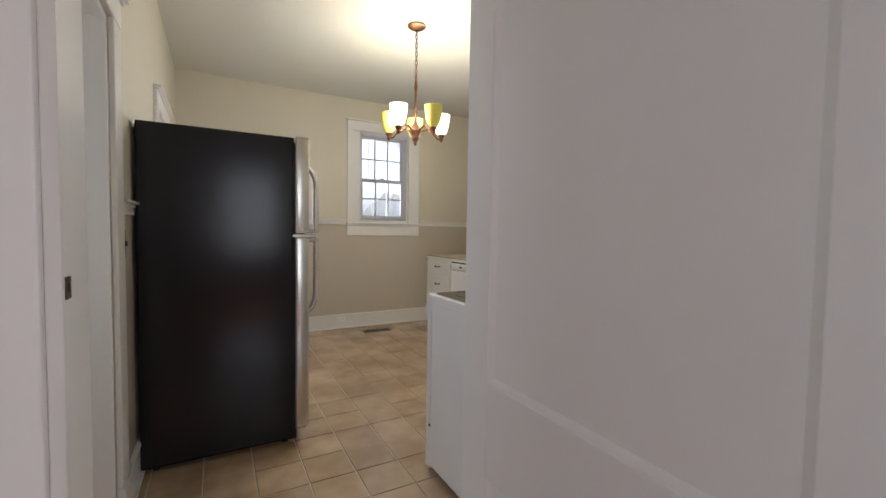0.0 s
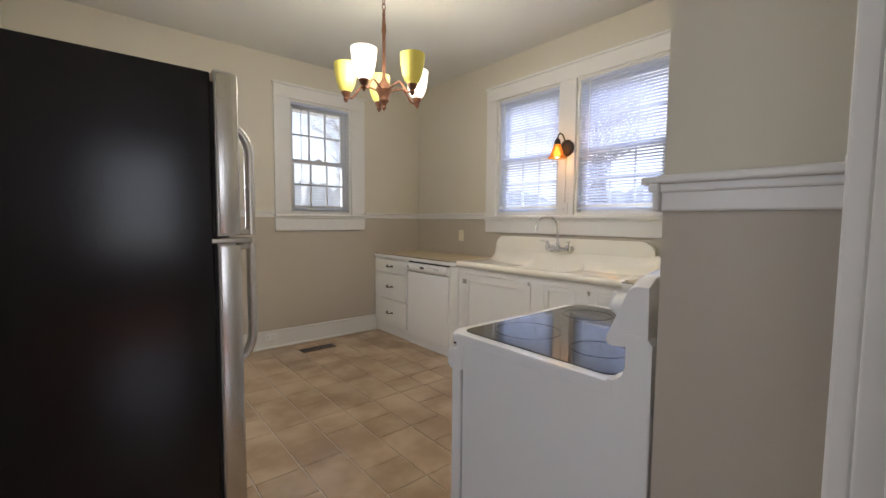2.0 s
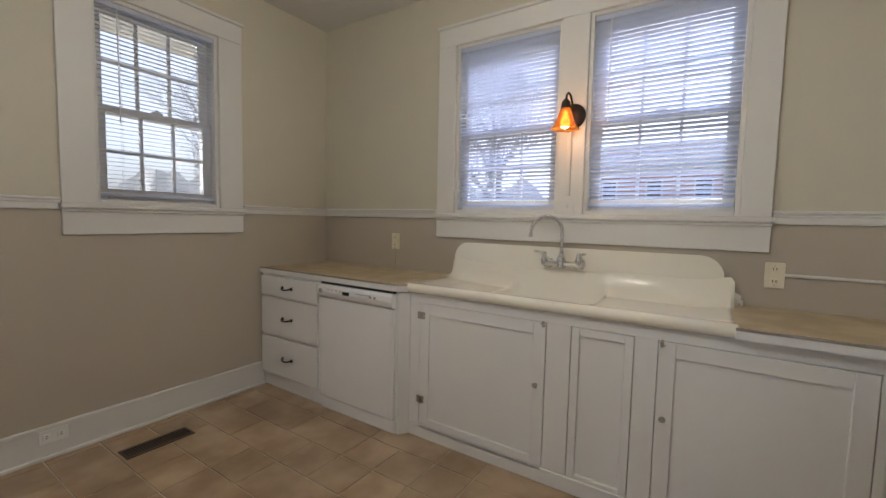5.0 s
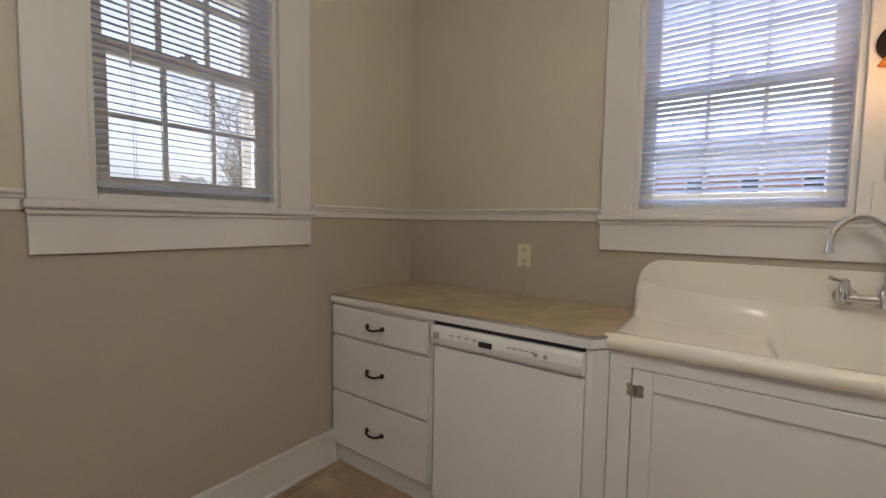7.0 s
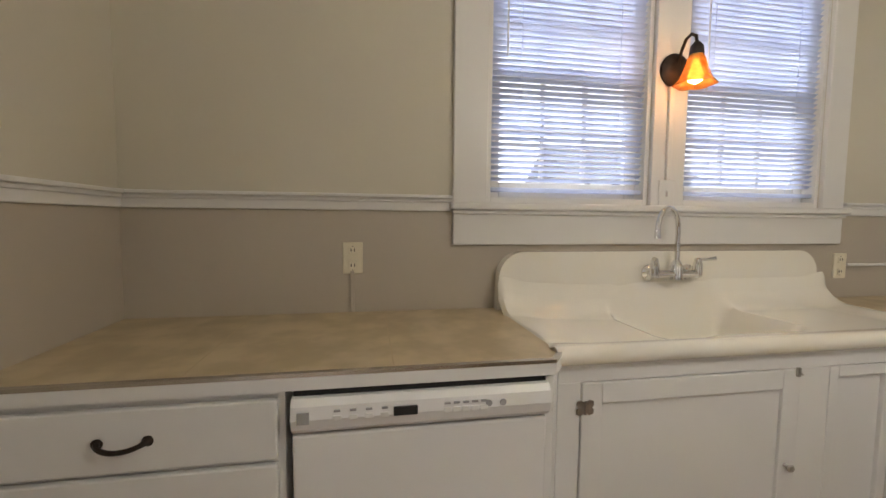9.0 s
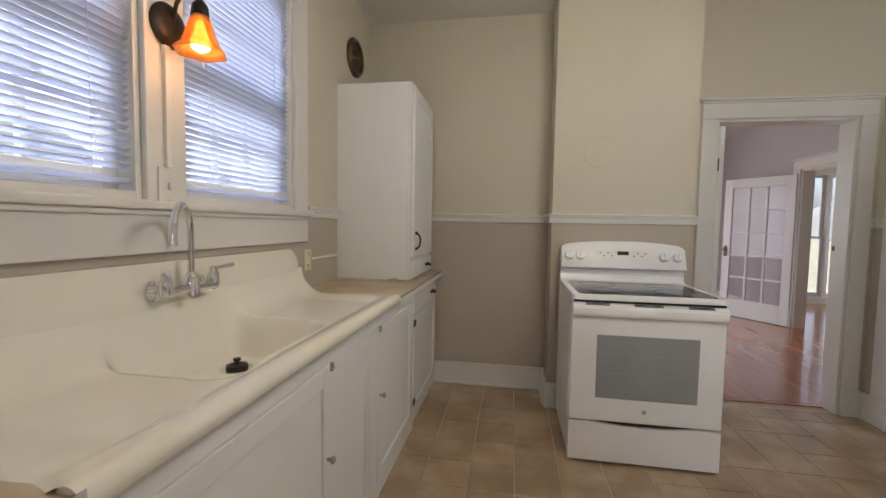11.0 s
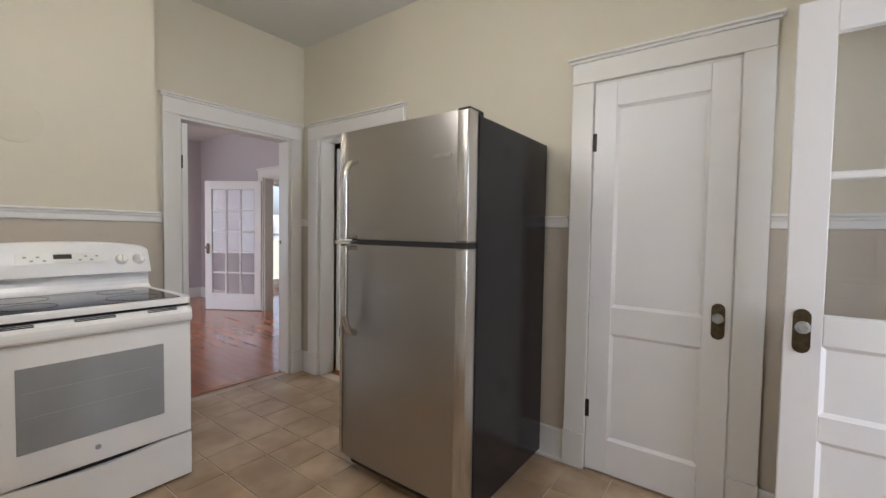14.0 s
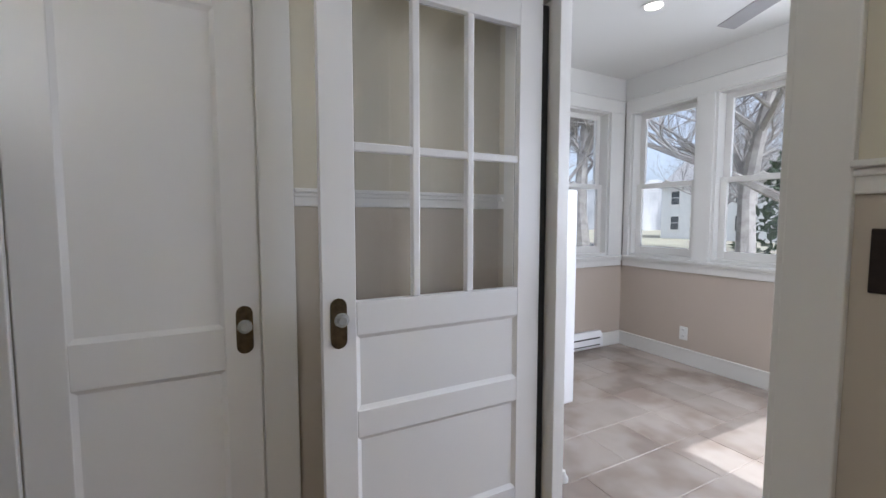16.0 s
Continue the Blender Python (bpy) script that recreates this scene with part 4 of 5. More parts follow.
part("cooktop_frame", rounded_slab(RX0, RX1, RY0 + 0.080, RY1 + 0.005, 0.885, 0.914, 0.004, 0.035, 0.010), APPL, st, "white enamel cooktop frame with rounded corners", True)
ct = part("cooktop_glass", rounded_slab(RX0 + 0.036, RX1 - 0.036, RY0 + 0.100, RY1 - 0.022, 0.912, 0.9165, 0.030, 0.032, 0.002), BLACKGLASS, st, "black ceramic glass cooktop")
for x, y, r in ((1.49, 2.31, 0.105), (1.85, 2.31, 0.09), (1.49, 2.06, 0.078), (1.85, 2.06, 0.105)):
    bm = bmesh.new()
    add_lathe(bm, [(r, 0.0), (r, 0.0006), (r - 0.002, 0.0006), (r - 0.002, 0.0)], Matrix.Translation((x, y, 0.917)), 40, cap=False)
    part("burner_ring", bm, DIMMARK, ct)
# backguard: a coved riser, and on it a slanted console with an arched top
bm = bmesh.new()
add_prism(bm, [(RY0, 0.868), (RY0 + 0.078, 0.868), (RY0 + 0.078, 0.885), (RY0 + 0.098, 0.9125), (RY0 + 0.098, 0.918), (RY0 + 0.080, 0.922), (RY0 + 0.064, 0.934), (RY0 + 0.056, 0.955),
               (RY0 + 0.056, 1.03), (RY0 + 0.012, 1.03), (RY0, 1.015)], "x", RX0 + 0.001, RX1 - 0.001)
part("backguard", bm, APPL, st, "white coved riser behind the cooktop")
bm = bmesh.new()
n = 25
loops = []
for y, z, lift in ((0.062, 1.000, 0), (0.092, 0.998, 0), (0.101, 1.004, 0), (0.102, 1.014, 0), (0.058, 1.130, 1), (0.049, 1.142, 1), (0.038, 1.147, 1), (0.012, 1.147, 1), (0.010, 1.02, 0)):
    row = []
    for k in range(n):
        u = abs(2 * k / (n - 1) - 1)
        row.append(bm.verts.new((RX0 + 0.002 + (RX1 - RX0 - 0.004) * k / (n - 1), RY0 + y, z + lift * 0.030 * (1 - u ** 2.5) - (0.012 * lift if u == 1 else 0))))
    loops.append(row)
for p, q in zip(loops, loops[1:] + loops[:1]):
    for k in range(n - 1):
        bm.faces.new((p[k], p[k + 1], q[k + 1], q[k]))
for k in (0, n - 1):
    bm.faces.new([l[k] for l in loops])
con = part("control_console", bm, APPL, st, "white slanted console with an arched top", True)


def on_console(x, z, out=0.0):
    """A place on the slanted console face."""
    f = (z - 1.014) / 0.143
    return Matrix.Translation((x, RY0 + 0.102 - 0.044 * f + out, z)) @ pose(0, 0, 0, -90 + 17.1)


for x in (1.325 + 0.02, 1.405 + 0.02, 1.93, 2.0):
    bm = bmesh.new()
    add_lathe(bm, [(0.029, 0.0), (0.028, 0.012), (0.024, 0.024), (0.021, 0.028)], on_console(x, 1.078), 20)
    kb = part("control_knob", bm, APPL, con, "white control knob", True)
    bm = bmesh.new()
    add_box(bm, -0.004, 0.004, -0.022, 0.022, 0.024, 0.040, 0.003)
    bm.transform(on_console(x, 1.078))
    part("knob_grip", bm, APPL, kb)
bm = bmesh.new()
add_box(bm, -0.17, 0.17, -0.028, 0.028, 0.0005, 0.002, 0.001)
bm.transform(on_console(1.667, 1.092))
part("keypad", bm, PLASTIC, con, "pale touch keypad")
bm = bmesh.new()
add_box(bm, -0.035, 0.035, -0.012, 0.012, 0.002, 0.003)
bm.transform(on_console(1.667, 1.10))
part("display", bm, DARK, con, "black clock display")
for k in range(12):
    bm = bmesh.new()
    add_box(bm, -0.006, 0.006, -0.004, 0.004, 0.002, 0.003)
    bm.transform(on_console(1.60 - 0.023 * (k % 4) if k < 6 else 1.735 + 0.023 * (k % 4), 1.082 + 0.018 * (k % 2)))
    part("key_print", bm, GREYMARK, con)
# front
box("top_rail", (RX0 + 0.003, RX1 - 0.003, RY1 - 0.0605, RY1 - 0.03, 0.80, 0.884), APPL, st)
# dark boxes paint in the shade under the cooktop and behind the door
box("top_gap", (RX0 + 0.014, RX1 - 0.014, RY1 - 0.031, RY1 - 0.006, 0.872, 0.886), DARK, st)
box("door_gap", (RX0 + 0.02, RX1 - 0.02, RY1 - 0.062, RY1 - 0.045, 0.25, 0.86), DARK, st)
od = box("oven_door", (RX0 + 0.004, RX1 - 0.004, RY1 - 0.05, RY1 - 0.008, 0.235, 0.866), APPL, st, 0.006, "white oven door")
box("oven_window", (RX0 + 0.125, RX1 - 0.135, RY1 - 0.010, RY1 - 0.0055, 0.362, 0.70), OVENGLASS, od, 0.001, "pale grey mirrored oven window")
bm = bmesh.new()
for k in range(2):
    add_box(bm, RX0 + 0.18, RX1 - 0.15, RY1 - 0.0056, RY1 - 0.0050, 0.50 + 0.1 * k, 0.502 + 0.1 * k)
part("rack_line", bm, GREYMARK, od)
bm = bmesh.new()
add_prism(bm, [(RY1 - 0.01, 0.79), (RY1 + 0.007, 0.798), (RY1 + 0.013, 0.808), (RY1 + 0.015, 0.822), (RY1 + 0.0145, 0.840), (RY1 + 0.009, 0.856), (RY1 - 0.01, 0.870)], "x", RX0 + 0.006, RX1 - 0.006)
hd = part("door_handle", bm, APPL, od, "wide moulded white handle band")
for x0, x1 in ((1.36, 1.48), (1.60, 1.74), (1.86, 1.98)):
    for y, z in ((RY1 + 0.0065, 0.8584), (RY1 - 0.001, 0.8639)):
        bm = bmesh.new()
        add_prism(bm, [(y, z), (y, z + 0.0015), (y - 0.004, z + 0.0045), (y - 0.004, z + 0.0030)], "x", x0, x1)
        part("vent_slot", bm, DARK, hd)
bm = bmesh.new()
add_lathe(bm, [(0.011, 0.0), (0.011, 0.002), (0.0, 0.002)], Matrix.Translation((1.667, RY1 - 0.008, 0.30)) @ pose(0, 0, 0, -90), 20, cap=False)
part("emblem", bm, GREYMARK, od)
# dark box paints in the shade above the storage drawer
box("drawer_gap", (RX0 + 0.006, RX1 - 0.006, RY1 - 0.06, RY1 - 0.03, 0.212, 0.245), DARK, st)
bm = bmesh.new()
out = [(RX0 + 0.004, 0.014), (RX1 - 0.004, 0.014), (RX1 - 0.004, 0.227)] + [(RX1 - 0.12 - (RX1 - RX0 - 0.24) * k / 12, 0.227 - 0.018 * math.sin(math.pi * k / 12)) for k in range(13)] + [(RX0 + 0.004, 0.227)]
add_prism(bm, out, "y", RY1 - 0.06, RY1 - 0.010)
part("storage_drawer", bm, APPL, st, "white storage drawer with a dished top edge")
for x in (RX0 + 0.05, RX1 - 0.05):
    for y in (RY0 + 0.05, RY1 - 0.12):
        bm = bmesh.new()
        add_lathe(bm, [(0.018, 0.0), (0.018, 0.01), (0.008, 0.012), (0.008, 0.035)], Matrix.Translation((x, y, 0)), 12)
        part("levelling_foot", bm, DARK, st)
# black slab put in for the shaded gap behind the range
box("rear_cover", (RX0 + 0.03, RX1 - 0.03, RY0 - 0.012, RY0, 0.12, 1.01), DARK, st)


# ---- refrigerator ----
fr = thing("refrigerator", "top-freezer refrigerator with stainless doors and black sides", "refrigerator", at=(0.4, 3.35, 0))
FY0, FY1, FB, FF = 3.005, 3.785, 0.004, 0.800
box("cabinet", (FB, FF - 0.075, FY0 + 0.002, FY1 - 0.001, 0.03, 1.744), BLACKSIDE, fr, 0.008, "black textured steel cabinet")
box("gasket", (FF - 0.075, FF - 0.066, FY0 + 0.012, FY1 - 0.012, 0.09, 1.715), DARK, fr)


def fridge_door(z0, z1, name):
    bm = bmesh.new()
    n = 16
    out = [(FF - 0.066, FY0), (FF - 0.012, FY0)]
    out += [(FF - 0.012 + 0.012 * math.sin(math.pi * k / n) ** 0.35 if 0 < k < n else FF - 0.012, FY0 + (FY1 - FY0) * k / n) for k in range(n + 1)]
    out += [(FF - 0.066, FY1)]
    seen, pts = set(), []
    for p in out:
        q = (round(p[0], 5), round(p[1], 5))
        if q not in seen:
            seen.add(q)
            pts.append(p)
    add_prism(bm, pts, "z", z0, z1)
    d = part(name, bm, STEEL, fr, "brushed stainless door", True)
    for a, b in ((FY0 - 0.001, FY0 + 0.016), (FY1 - 0.056, FY1 + 0.001)):
        bm = bmesh.new()
        add_box(bm, FF - 0.064, FF + 0.006, a, b, z0 + 0.002, z1 - 0.002, 0.008, 4)
        part("edge_trim", bm, SATIN, d, "bright satin edge trim", True)
    return d


ft = fridge_door(1.212, 1.752, "freezer_door")
fb = fridge_door(0.085, 1.186, "fridge_door")


def fridge_handle(parent, z0, z1, curved_top):
    y = FY0 + 0.112
    bm = bmesh.new()
    pts, rad = [], []
    for k in range(33):
        u = k / 32.0
        w = u if curved_top else 1 - u
        o = 0.070 if w < 0.74 else 0.070 * math.sqrt(max(0.0, 1 - ((w - 0.74) / 0.26) ** 2))
        pts.append((FF - 0.004 + o, y, z0 + (z1 - z0) * u))
        rad.append(0.017)
    add_tube(bm, pts, rad, 12)
    part("handle", bm, SATIN, parent, "arched satin steel handle", True)
    box("handle_post", (FF - 0.008, FF + 0.074, y - 0.014, y + 0.014, (z0 if curved_top else z1 - 0.022), (z0 + 0.022 if curved_top else z1)), SATIN, parent, 0.005)


fridge_handle(ft, 1.212, 1.60, True)
fridge_handle(fb, 0.74, 1.181, False)
box("brand_plate", (FF - 0.002, FF + 0.003, FY1 - 0.18, FY1 - 0.085, 1.565, 1.583), SATIN, ft, 0.001, "small blank metal nameplate")
box("hinge_cover", (FF - 0.13, FF - 0.02, FY1 - 0.075, FY1 - 0.01, 1.744, 1.768), DARK, fr, 0.008, "black top hinge cover")
box("split_cap", (FF - 0.085, FF + 0.045, FY0 - 0.003, FY0 + 0.125, 1.187, 1.205), SATIN, fr, 0.004)
# dark box paints in the shade between the two doors
box("split_gap", (FF - 0.07, FF - 0.003, FY0 + 0.125, FY1 - 0.004, 1.1865, 1.2095), DARK, fr)
box("toe_grille", (FF - 0.10, FF - 0.06, FY0 + 0.02, FY1 - 0.02, 0.02, 0.085), DARK, fr, 0.003)
for y in (FY0 + 0.06, FY1 - 0.06):
    for x in (FB + 0.06, FF - 0.12):
        bm = bmesh.new()
        add_lathe(bm, [(0.018, 0.0), (0.018, 0.03)], Matrix.Translation((x, y, 0)), 12)
        part("roller_foot", bm, DARK, fr)


# ---- chandelier ----
CX, CY = 1.733, 3.578
GLOW = glow_material("lit_frosted_glass", (0.9, 0.85, 0.7), (1.0, 0.90, 0.72), 0.9)
OLIVE = glow_material("amber_green_glass", (0.50, 0.44, 0.10), (0.75, 0.58, 0.08), 0.10)
ch = thing("chandelier", "antique copper five-arm chandelier with glass cup shades, lit", "chandelier", at=(CX, CY, 1.9))
bm = bmesh.new()
add_lathe(bm, [(0.0, ZC), (0.072, ZC), (0.070, ZC - 0.012), (0.045, ZC - 0.03), (0.012, ZC - 0.036)], Matrix.Translation((CX, CY, 0)), 28, cap=False)
part("ceiling_canopy", bm, COPPER, ch, smooth=True)
zz, k = ZC - 0.036, 0
while zz > 2.458:
    bm = bmesh.new()
    ring = [(0.010 * math.cos(a * math.pi / 8), 0.021 * math.sin(a * math.pi / 8)) for a in range(17)]
    add_tube(bm, [(CX + (u if k % 2 else 0), CY + (0 if k % 2 else u), zz - 0.018 + v) for u, v in ring], 0.0028, 6, False)
    part("chain_link", bm, COPPER, ch)
    zz -= 0.033
    k += 1
bm = bmesh.new()
add_lathe(bm, [(0.003, 2.468), (0.010, 2.448), (0.008, 2.428), (0.014, 2.358), (0.009, 2.328), (0.009, 2.188), (0.013, 2.158), (0.009, 2.128), (0.014, 2.088), (0.024, 2.068), (0.046, 2.043), (0.050, 2.023),
               (0.036, 1.998), (0.028, 1.978), (0.030, 1.963), (0.016, 1.943), (0.012, 1.933), (0.014, 1.923), (0.0, 1.903)], Matrix.Translation((CX, CY, 0)), 24, cap=False)
part("centre_column", bm, COPPER, ch, smooth=True)
ARM = 0.222
for k in range(5):
    a = radians(-150 + 72 * k)
    dx, dy = math.cos(a), math.sin(a)
    bm = bmesh.new()
    pts = []
    for s in range(17):
        u = s / 16
        r = 0.03 + (ARM - 0.03) * u
        z = 2.013 + 0.035 * math.sin(u * math.pi * 1.0) - 0.055 * smooth01((u - 0.45) / 0.4) + 0.02 * smooth01((u - 0.8) / 0.2)
        pts.append((CX + r * dx, CY + r * dy, z))
    add_tube(bm, pts, 0.0065, 10)
    arm = part("arm", bm, COPPER, ch, smooth=True)
    bm = bmesh.new()
    add_lathe(bm, [(0.004, 1.953), (0.010, 1.963), (0.016, 1.973), (0.012, 1.983), (0.022, 1.996), (0.028, 2.013), (0.022, 2.018)], Matrix.Translation((CX + ARM * dx, CY + ARM * dy, 0)), 16)
    part("socket_cup", bm, COPPER, arm, smooth=True)
    lit = k in (0, 2)
    bm = bmesh.new()
    add_lathe(bm, [(0.022, 2.013), (0.040, 2.028), (0.055, 2.068), (0.064, 2.118), (0.069, 2.173), (0.066, 2.173), (0.061, 2.118), (0.052, 2.070), (0.037, 2.032)], Matrix.Translation((CX + ARM * dx, CY + ARM * dy, 0)), 24, cap=False)
    gs = part("glass_shade", bm, GLOW if lit else OLIVE, arm, "glowing frosted glass shade" if lit else "amber-green glass shade", True)
    gs.visible_shadow = False
    lamp("chandelier_bulb", "POINT", (CX + ARM * dx, CY + ARM * dy, 2.088), 4.6 if lit else 2.5, (1.0, 0.92, 0.80), 0.045)

GRID = Matrix.Translation((-0.0506, -0.102, -0.076)) @ Matrix.Diagonal((1.042, 1.042, 1.042, 1))
# wall sconce on the window mullion
sc = thing("wall_sconce", "dark bronze sconce with a lit amber glass shade", "wall lamp", at=(EX - 0.02, 3.46, 1.88))
WX = EX - 0.022
bm = bmesh.new()
add_lathe(bm, [(0.066, 0.0), (0.068, 0.006), (0.058, 0.016), (0.03, 0.024), (0.0, 0.026)], Matrix.Translation((WX, 3.465, 1.885)) @ pose(0, 0, 0, 0, -90, 0), 28, cap=False)
part("backplate", bm, BRONZE, sc, smooth=True)
bm = bmesh.new()
add_tube(bm, [(WX - 0.02, 3.465, 1.90), (WX - 0.035, 3.466, 1.95), (WX - 0.06, 3.468, 1.985), (WX - 0.09, 3.47, 1.992), (WX - 0.115, 3.472, 1.975), (WX - 0.122, 3.473, 1.945)], 0.006, 10)
part("arm", bm, BRONZE, sc, smooth=True)
bm = bmesh.new()
add_lathe(bm, [(0.010, 1.950), (0.022, 1.935), (0.026, 1.905), (0.022, 1.895)], Matrix.Translation((WX - 0.122, 3.473, 0)), 18)
part("socket", bm, BRONZE, sc, smooth=True)
AMBERGLOW = material("amber_art_glass", (0.80, 0.42, 0.08), 0.2, vary=0.3, scale=30, grain=90, alt=(0.50, 0.19, 0.03), alt_amount=0.9)
_n, _l = AMBERGLOW.node_tree.nodes, AMBERGLOW.node_tree.links
_tr, _mx = _n.new("ShaderNodeBsdfTransparent"), _n.new("ShaderNodeMixShader")
_tr.inputs[0].default_value, _mx.inputs[0].default_value = (1.0, 0.70, 0.27, 1), 0.42
_l.new(_n["Principled BSDF"].outputs[0], _mx.inputs[1])
_l.new(_tr.outputs[0], _mx.inputs[2])
_l.new(_mx.outputs[0], _n["Material Output"].inputs[0])
bm = bmesh.new()
steps = 30
prof = [(0.022, 1.910), (0.032, 1.885), (0.042, 1.85), (0.056, 1.815), (0.072, 1.795)]
rings = []
for i, (r, z) in enumerate(prof):
    rings.append([bm.verts.new((WX - 0.122 + r * (1 + 0.07 * (i / 4) ** 2 * math.cos(6 * q * 2 * math.pi / steps)) * math.cos(q * 2 * math.pi / steps),
                                3.473 + r * (1 + 0.07 * (i / 4) ** 2 * math.cos(6 * q * 2 * math.pi / steps)) * math.sin(q * 2 * math.pi / steps), z)) for q in range(steps)])
for a, b in zip(rings, rings[1:]):
    for q in range(steps):
        bm.faces.new((a[q], a[(q + 1) % steps], b[(q + 1) % steps], b[q]))
shade = part("glass_shade", bm, AMBERGLOW, sc, "scalloped amber glass shade", True)
solidify = shade.modifiers.new("thick", "SOLIDIFY")
solidify.thickness = 0.003
shade.visible_shadow = False
bm = bmesh.new()
add_lathe(bm, [(0.010, 1.90), (0.018, 1.868), (0.027, 1.840), (0.024, 1.820), (0.0, 1.806)], Matrix.Translation((WX - 0.122, 3.473, -0.012)), 16, cap=False)
part("bulb", bm, glow_material("sconce_bulb", (1, 0.9, 0.7), (1.0, 0.80, 0.46), 4.5), sc, "glowing bulb", True)
lamp("sconce_light", "POINT", (WX - 0.122, 3.473, 1.842), 2.2, (1.0, 0.45, 0.13), 0.033)
GRID = Matrix.Identity(4)


# ---- sunroom, north of the kitchen ----
SXW, SXE, SYN, SYS, SZ = -1.33, 1.75, 8.034, YN + T, 2.60
WN = [(-1.245, -0.615, 0.90, 2.27), (-0.475, 0.155, 0.90, 2.27), (0.295, 0.925, 0.90, 2.27), (1.065, 1.64, 0.90, 2.27)]
WW = [(7.06, 7.82, 0.90, 2.27)]
banded("sunroom_wall_north", opening_x(SYN, SYN + 0.12, SXW - 0.12, SXE + 0.12, WN, SZ), "taupe sunroom wall under a row of windows", SUNTAUPE, WHITE, 0.84)
banded("sunroom_wall_west", opening_y(SXW - 0.12, SXW, SYS, SYN, WW, SZ), "taupe sunroom wall under a window", SUNTAUPE, WHITE, 0.84)
banded("sunroom_wall_east", opening_y(SXE, SXE + 0.12, SYS, SYN, [(6.72, 7.76, 0.95, 2.0)], SZ), "taupe sunroom end wall", SUNTAUPE, WHITE, 0.84)
banded("sunroom_wall_south", [(SXW - 0.12, XW - T, YN, SYS, 0, SZ)], "taupe sunroom wall beside the kitchen", SUNTAUPE, WHITE, 0.84)
solid("sunroom_ceiling", [(SXW - 0.12, SXE + 0.12, SYS, SYN + 0.12, SZ, SZ + 0.1)], WHITE, "white painted sunroom ceiling", "ceiling")
solid("sunroom_subfloor", [(SXW - 0.12, SXE + 0.12, YN + 0.04, SYN + 0.12, -0.1, -0.003)], SUNTILE, "grey-brown mottled sunroom floor", "floor")
moulding("sunroom_baseboard", [(SXW, SYN, SXE, SYN, 0, -1), (SXW, SYS, SXW, SYN, 1, 0)], [(0.016, 0.0, 0.12), (0.022, 0.115, 0.135)], "white painted sunroom baseboard", "baseboard")
for k, (a, b, c, d) in enumerate(WN):
    window("window_%d" % (k + 4), pose(a, SYN, 0), b - a, c, d, "white double-hung sunroom window with clear panes", 1, 1, 0.12)
window("window_8", pose(SXW, WW[0][0], 0, 0, 0, 90), 0.76, 0.90, 2.27, "white double-hung sunroom window with clear panes", 1, 1, 0.12)
window_trim("window_trim_sunroom_north", pose(0, SYN, 0), [(a, b) for a, b, _, _ in WN], SXW + 0.03, SXE - 0.05, 0.90, 2.40, "white painted casing along the sunroom windows", 0.058)
window_trim("window_trim_sunroom_west", pose(SXW, 0, 0, 0, 0, 90), [(7.06, 7.82)], 6.95, SYN - 0.03, 0.90, 2.40, "white painted casing round the sunroom end window", 0.058)
# upright freezer just inside
fz_ = thing("upright_freezer", "white upright freezer with a flush door", "freezer", at=(-0.8, 6.2, 0))
box("cabinet", (-1.08, -0.495, SYS + 0.02, 6.51, 0.03, 1.44), APPL, fz_, 0.008)
box("door", (-0.49, -0.434, SYS + 0.02, 6.53, 0.05, 1.435), APPL, fz_, 0.014)
box("handle", (-0.434, -0.414, SYS + 0.06, SYS + 0.085, 0.75, 1.1), APPL, fz_, 0.006)
for y in (SYS + 0.1, 6.3):
    box("foot", (-0.60, -0.56, y - 0.02, y + 0.02, 0.0, 0.03), DARK, fz_)
bb = thing("brass_box", "small brass-coloured box on top of the freezer", "box", at=(-0.53, 6.45, 1.441))
box("lid", (-0.58, -0.48, 6.40, 6.49, 1.441, 1.47), COPPER, bb, 0.004)
# baseboard heater on the west wall
ht = thing("baseboard_heater", "white electric baseboard heater below the window", "heater", at=(SXW + 0.05, 7.2, 0.05))
bm = bmesh.new()
add_prism(bm, [(SXW + 0.017, 0.04), (SXW + 0.075, 0.04), (SXW + 0.075, 0.13), (SXW + 0.05, 0.18), (SXW + 0.017, 0.18)], "y", 6.6, 7.72)
part("casing", bm, APPL, ht)
box("grille_slot", (SXW + 0.074, SXW + 0.077, 6.64, 7.68, 0.115, 0.128), DARK, ht)
box("grille_slot", (SXW + 0.074, SXW + 0.077, 6.64, 7.68, 0.05, 0.06), DARK, ht)
wall_plate("outlet", pose(-0.665, SYN, 0.264, 0, 0, 0), "white duplex outlet low on the sunroom wall", PLASTIC)
# recessed lamp and fan
rl = thing("recessed_light", "round white recessed ceiling light, lit", "ceiling light", at=(-0.296, 7.00, SZ))
bm = bmesh.new()
add_lathe(bm, [(0.075, SZ - 0.001), (0.078, SZ - 0.008), (0.055, SZ - 0.006), (0.052, SZ - 0.001)], Matrix.Translation((-0.296, 7.00, 0)), 28, cap=False)
part("trim_ring", bm, WHITE, rl, smooth=True)
bm = bmesh.new()
add_lathe(bm, [(0.0, SZ - 0.0025), (0.053, SZ - 0.0025)], Matrix.Translation((-0.296, 7.00, 0)), 28, cap=False)
part("lens", bm, glow_material("lit_lens", (1, 0.95, 0.85), (1.0, 0.86, 0.65), 6.0), rl, "glowing warm lens")
fa = thing("ceiling_fan", "brushed nickel ceiling fan with flat grey blades", "ceiling fan", at=(0.55, 7.02, SZ))
bm = bmesh.new()
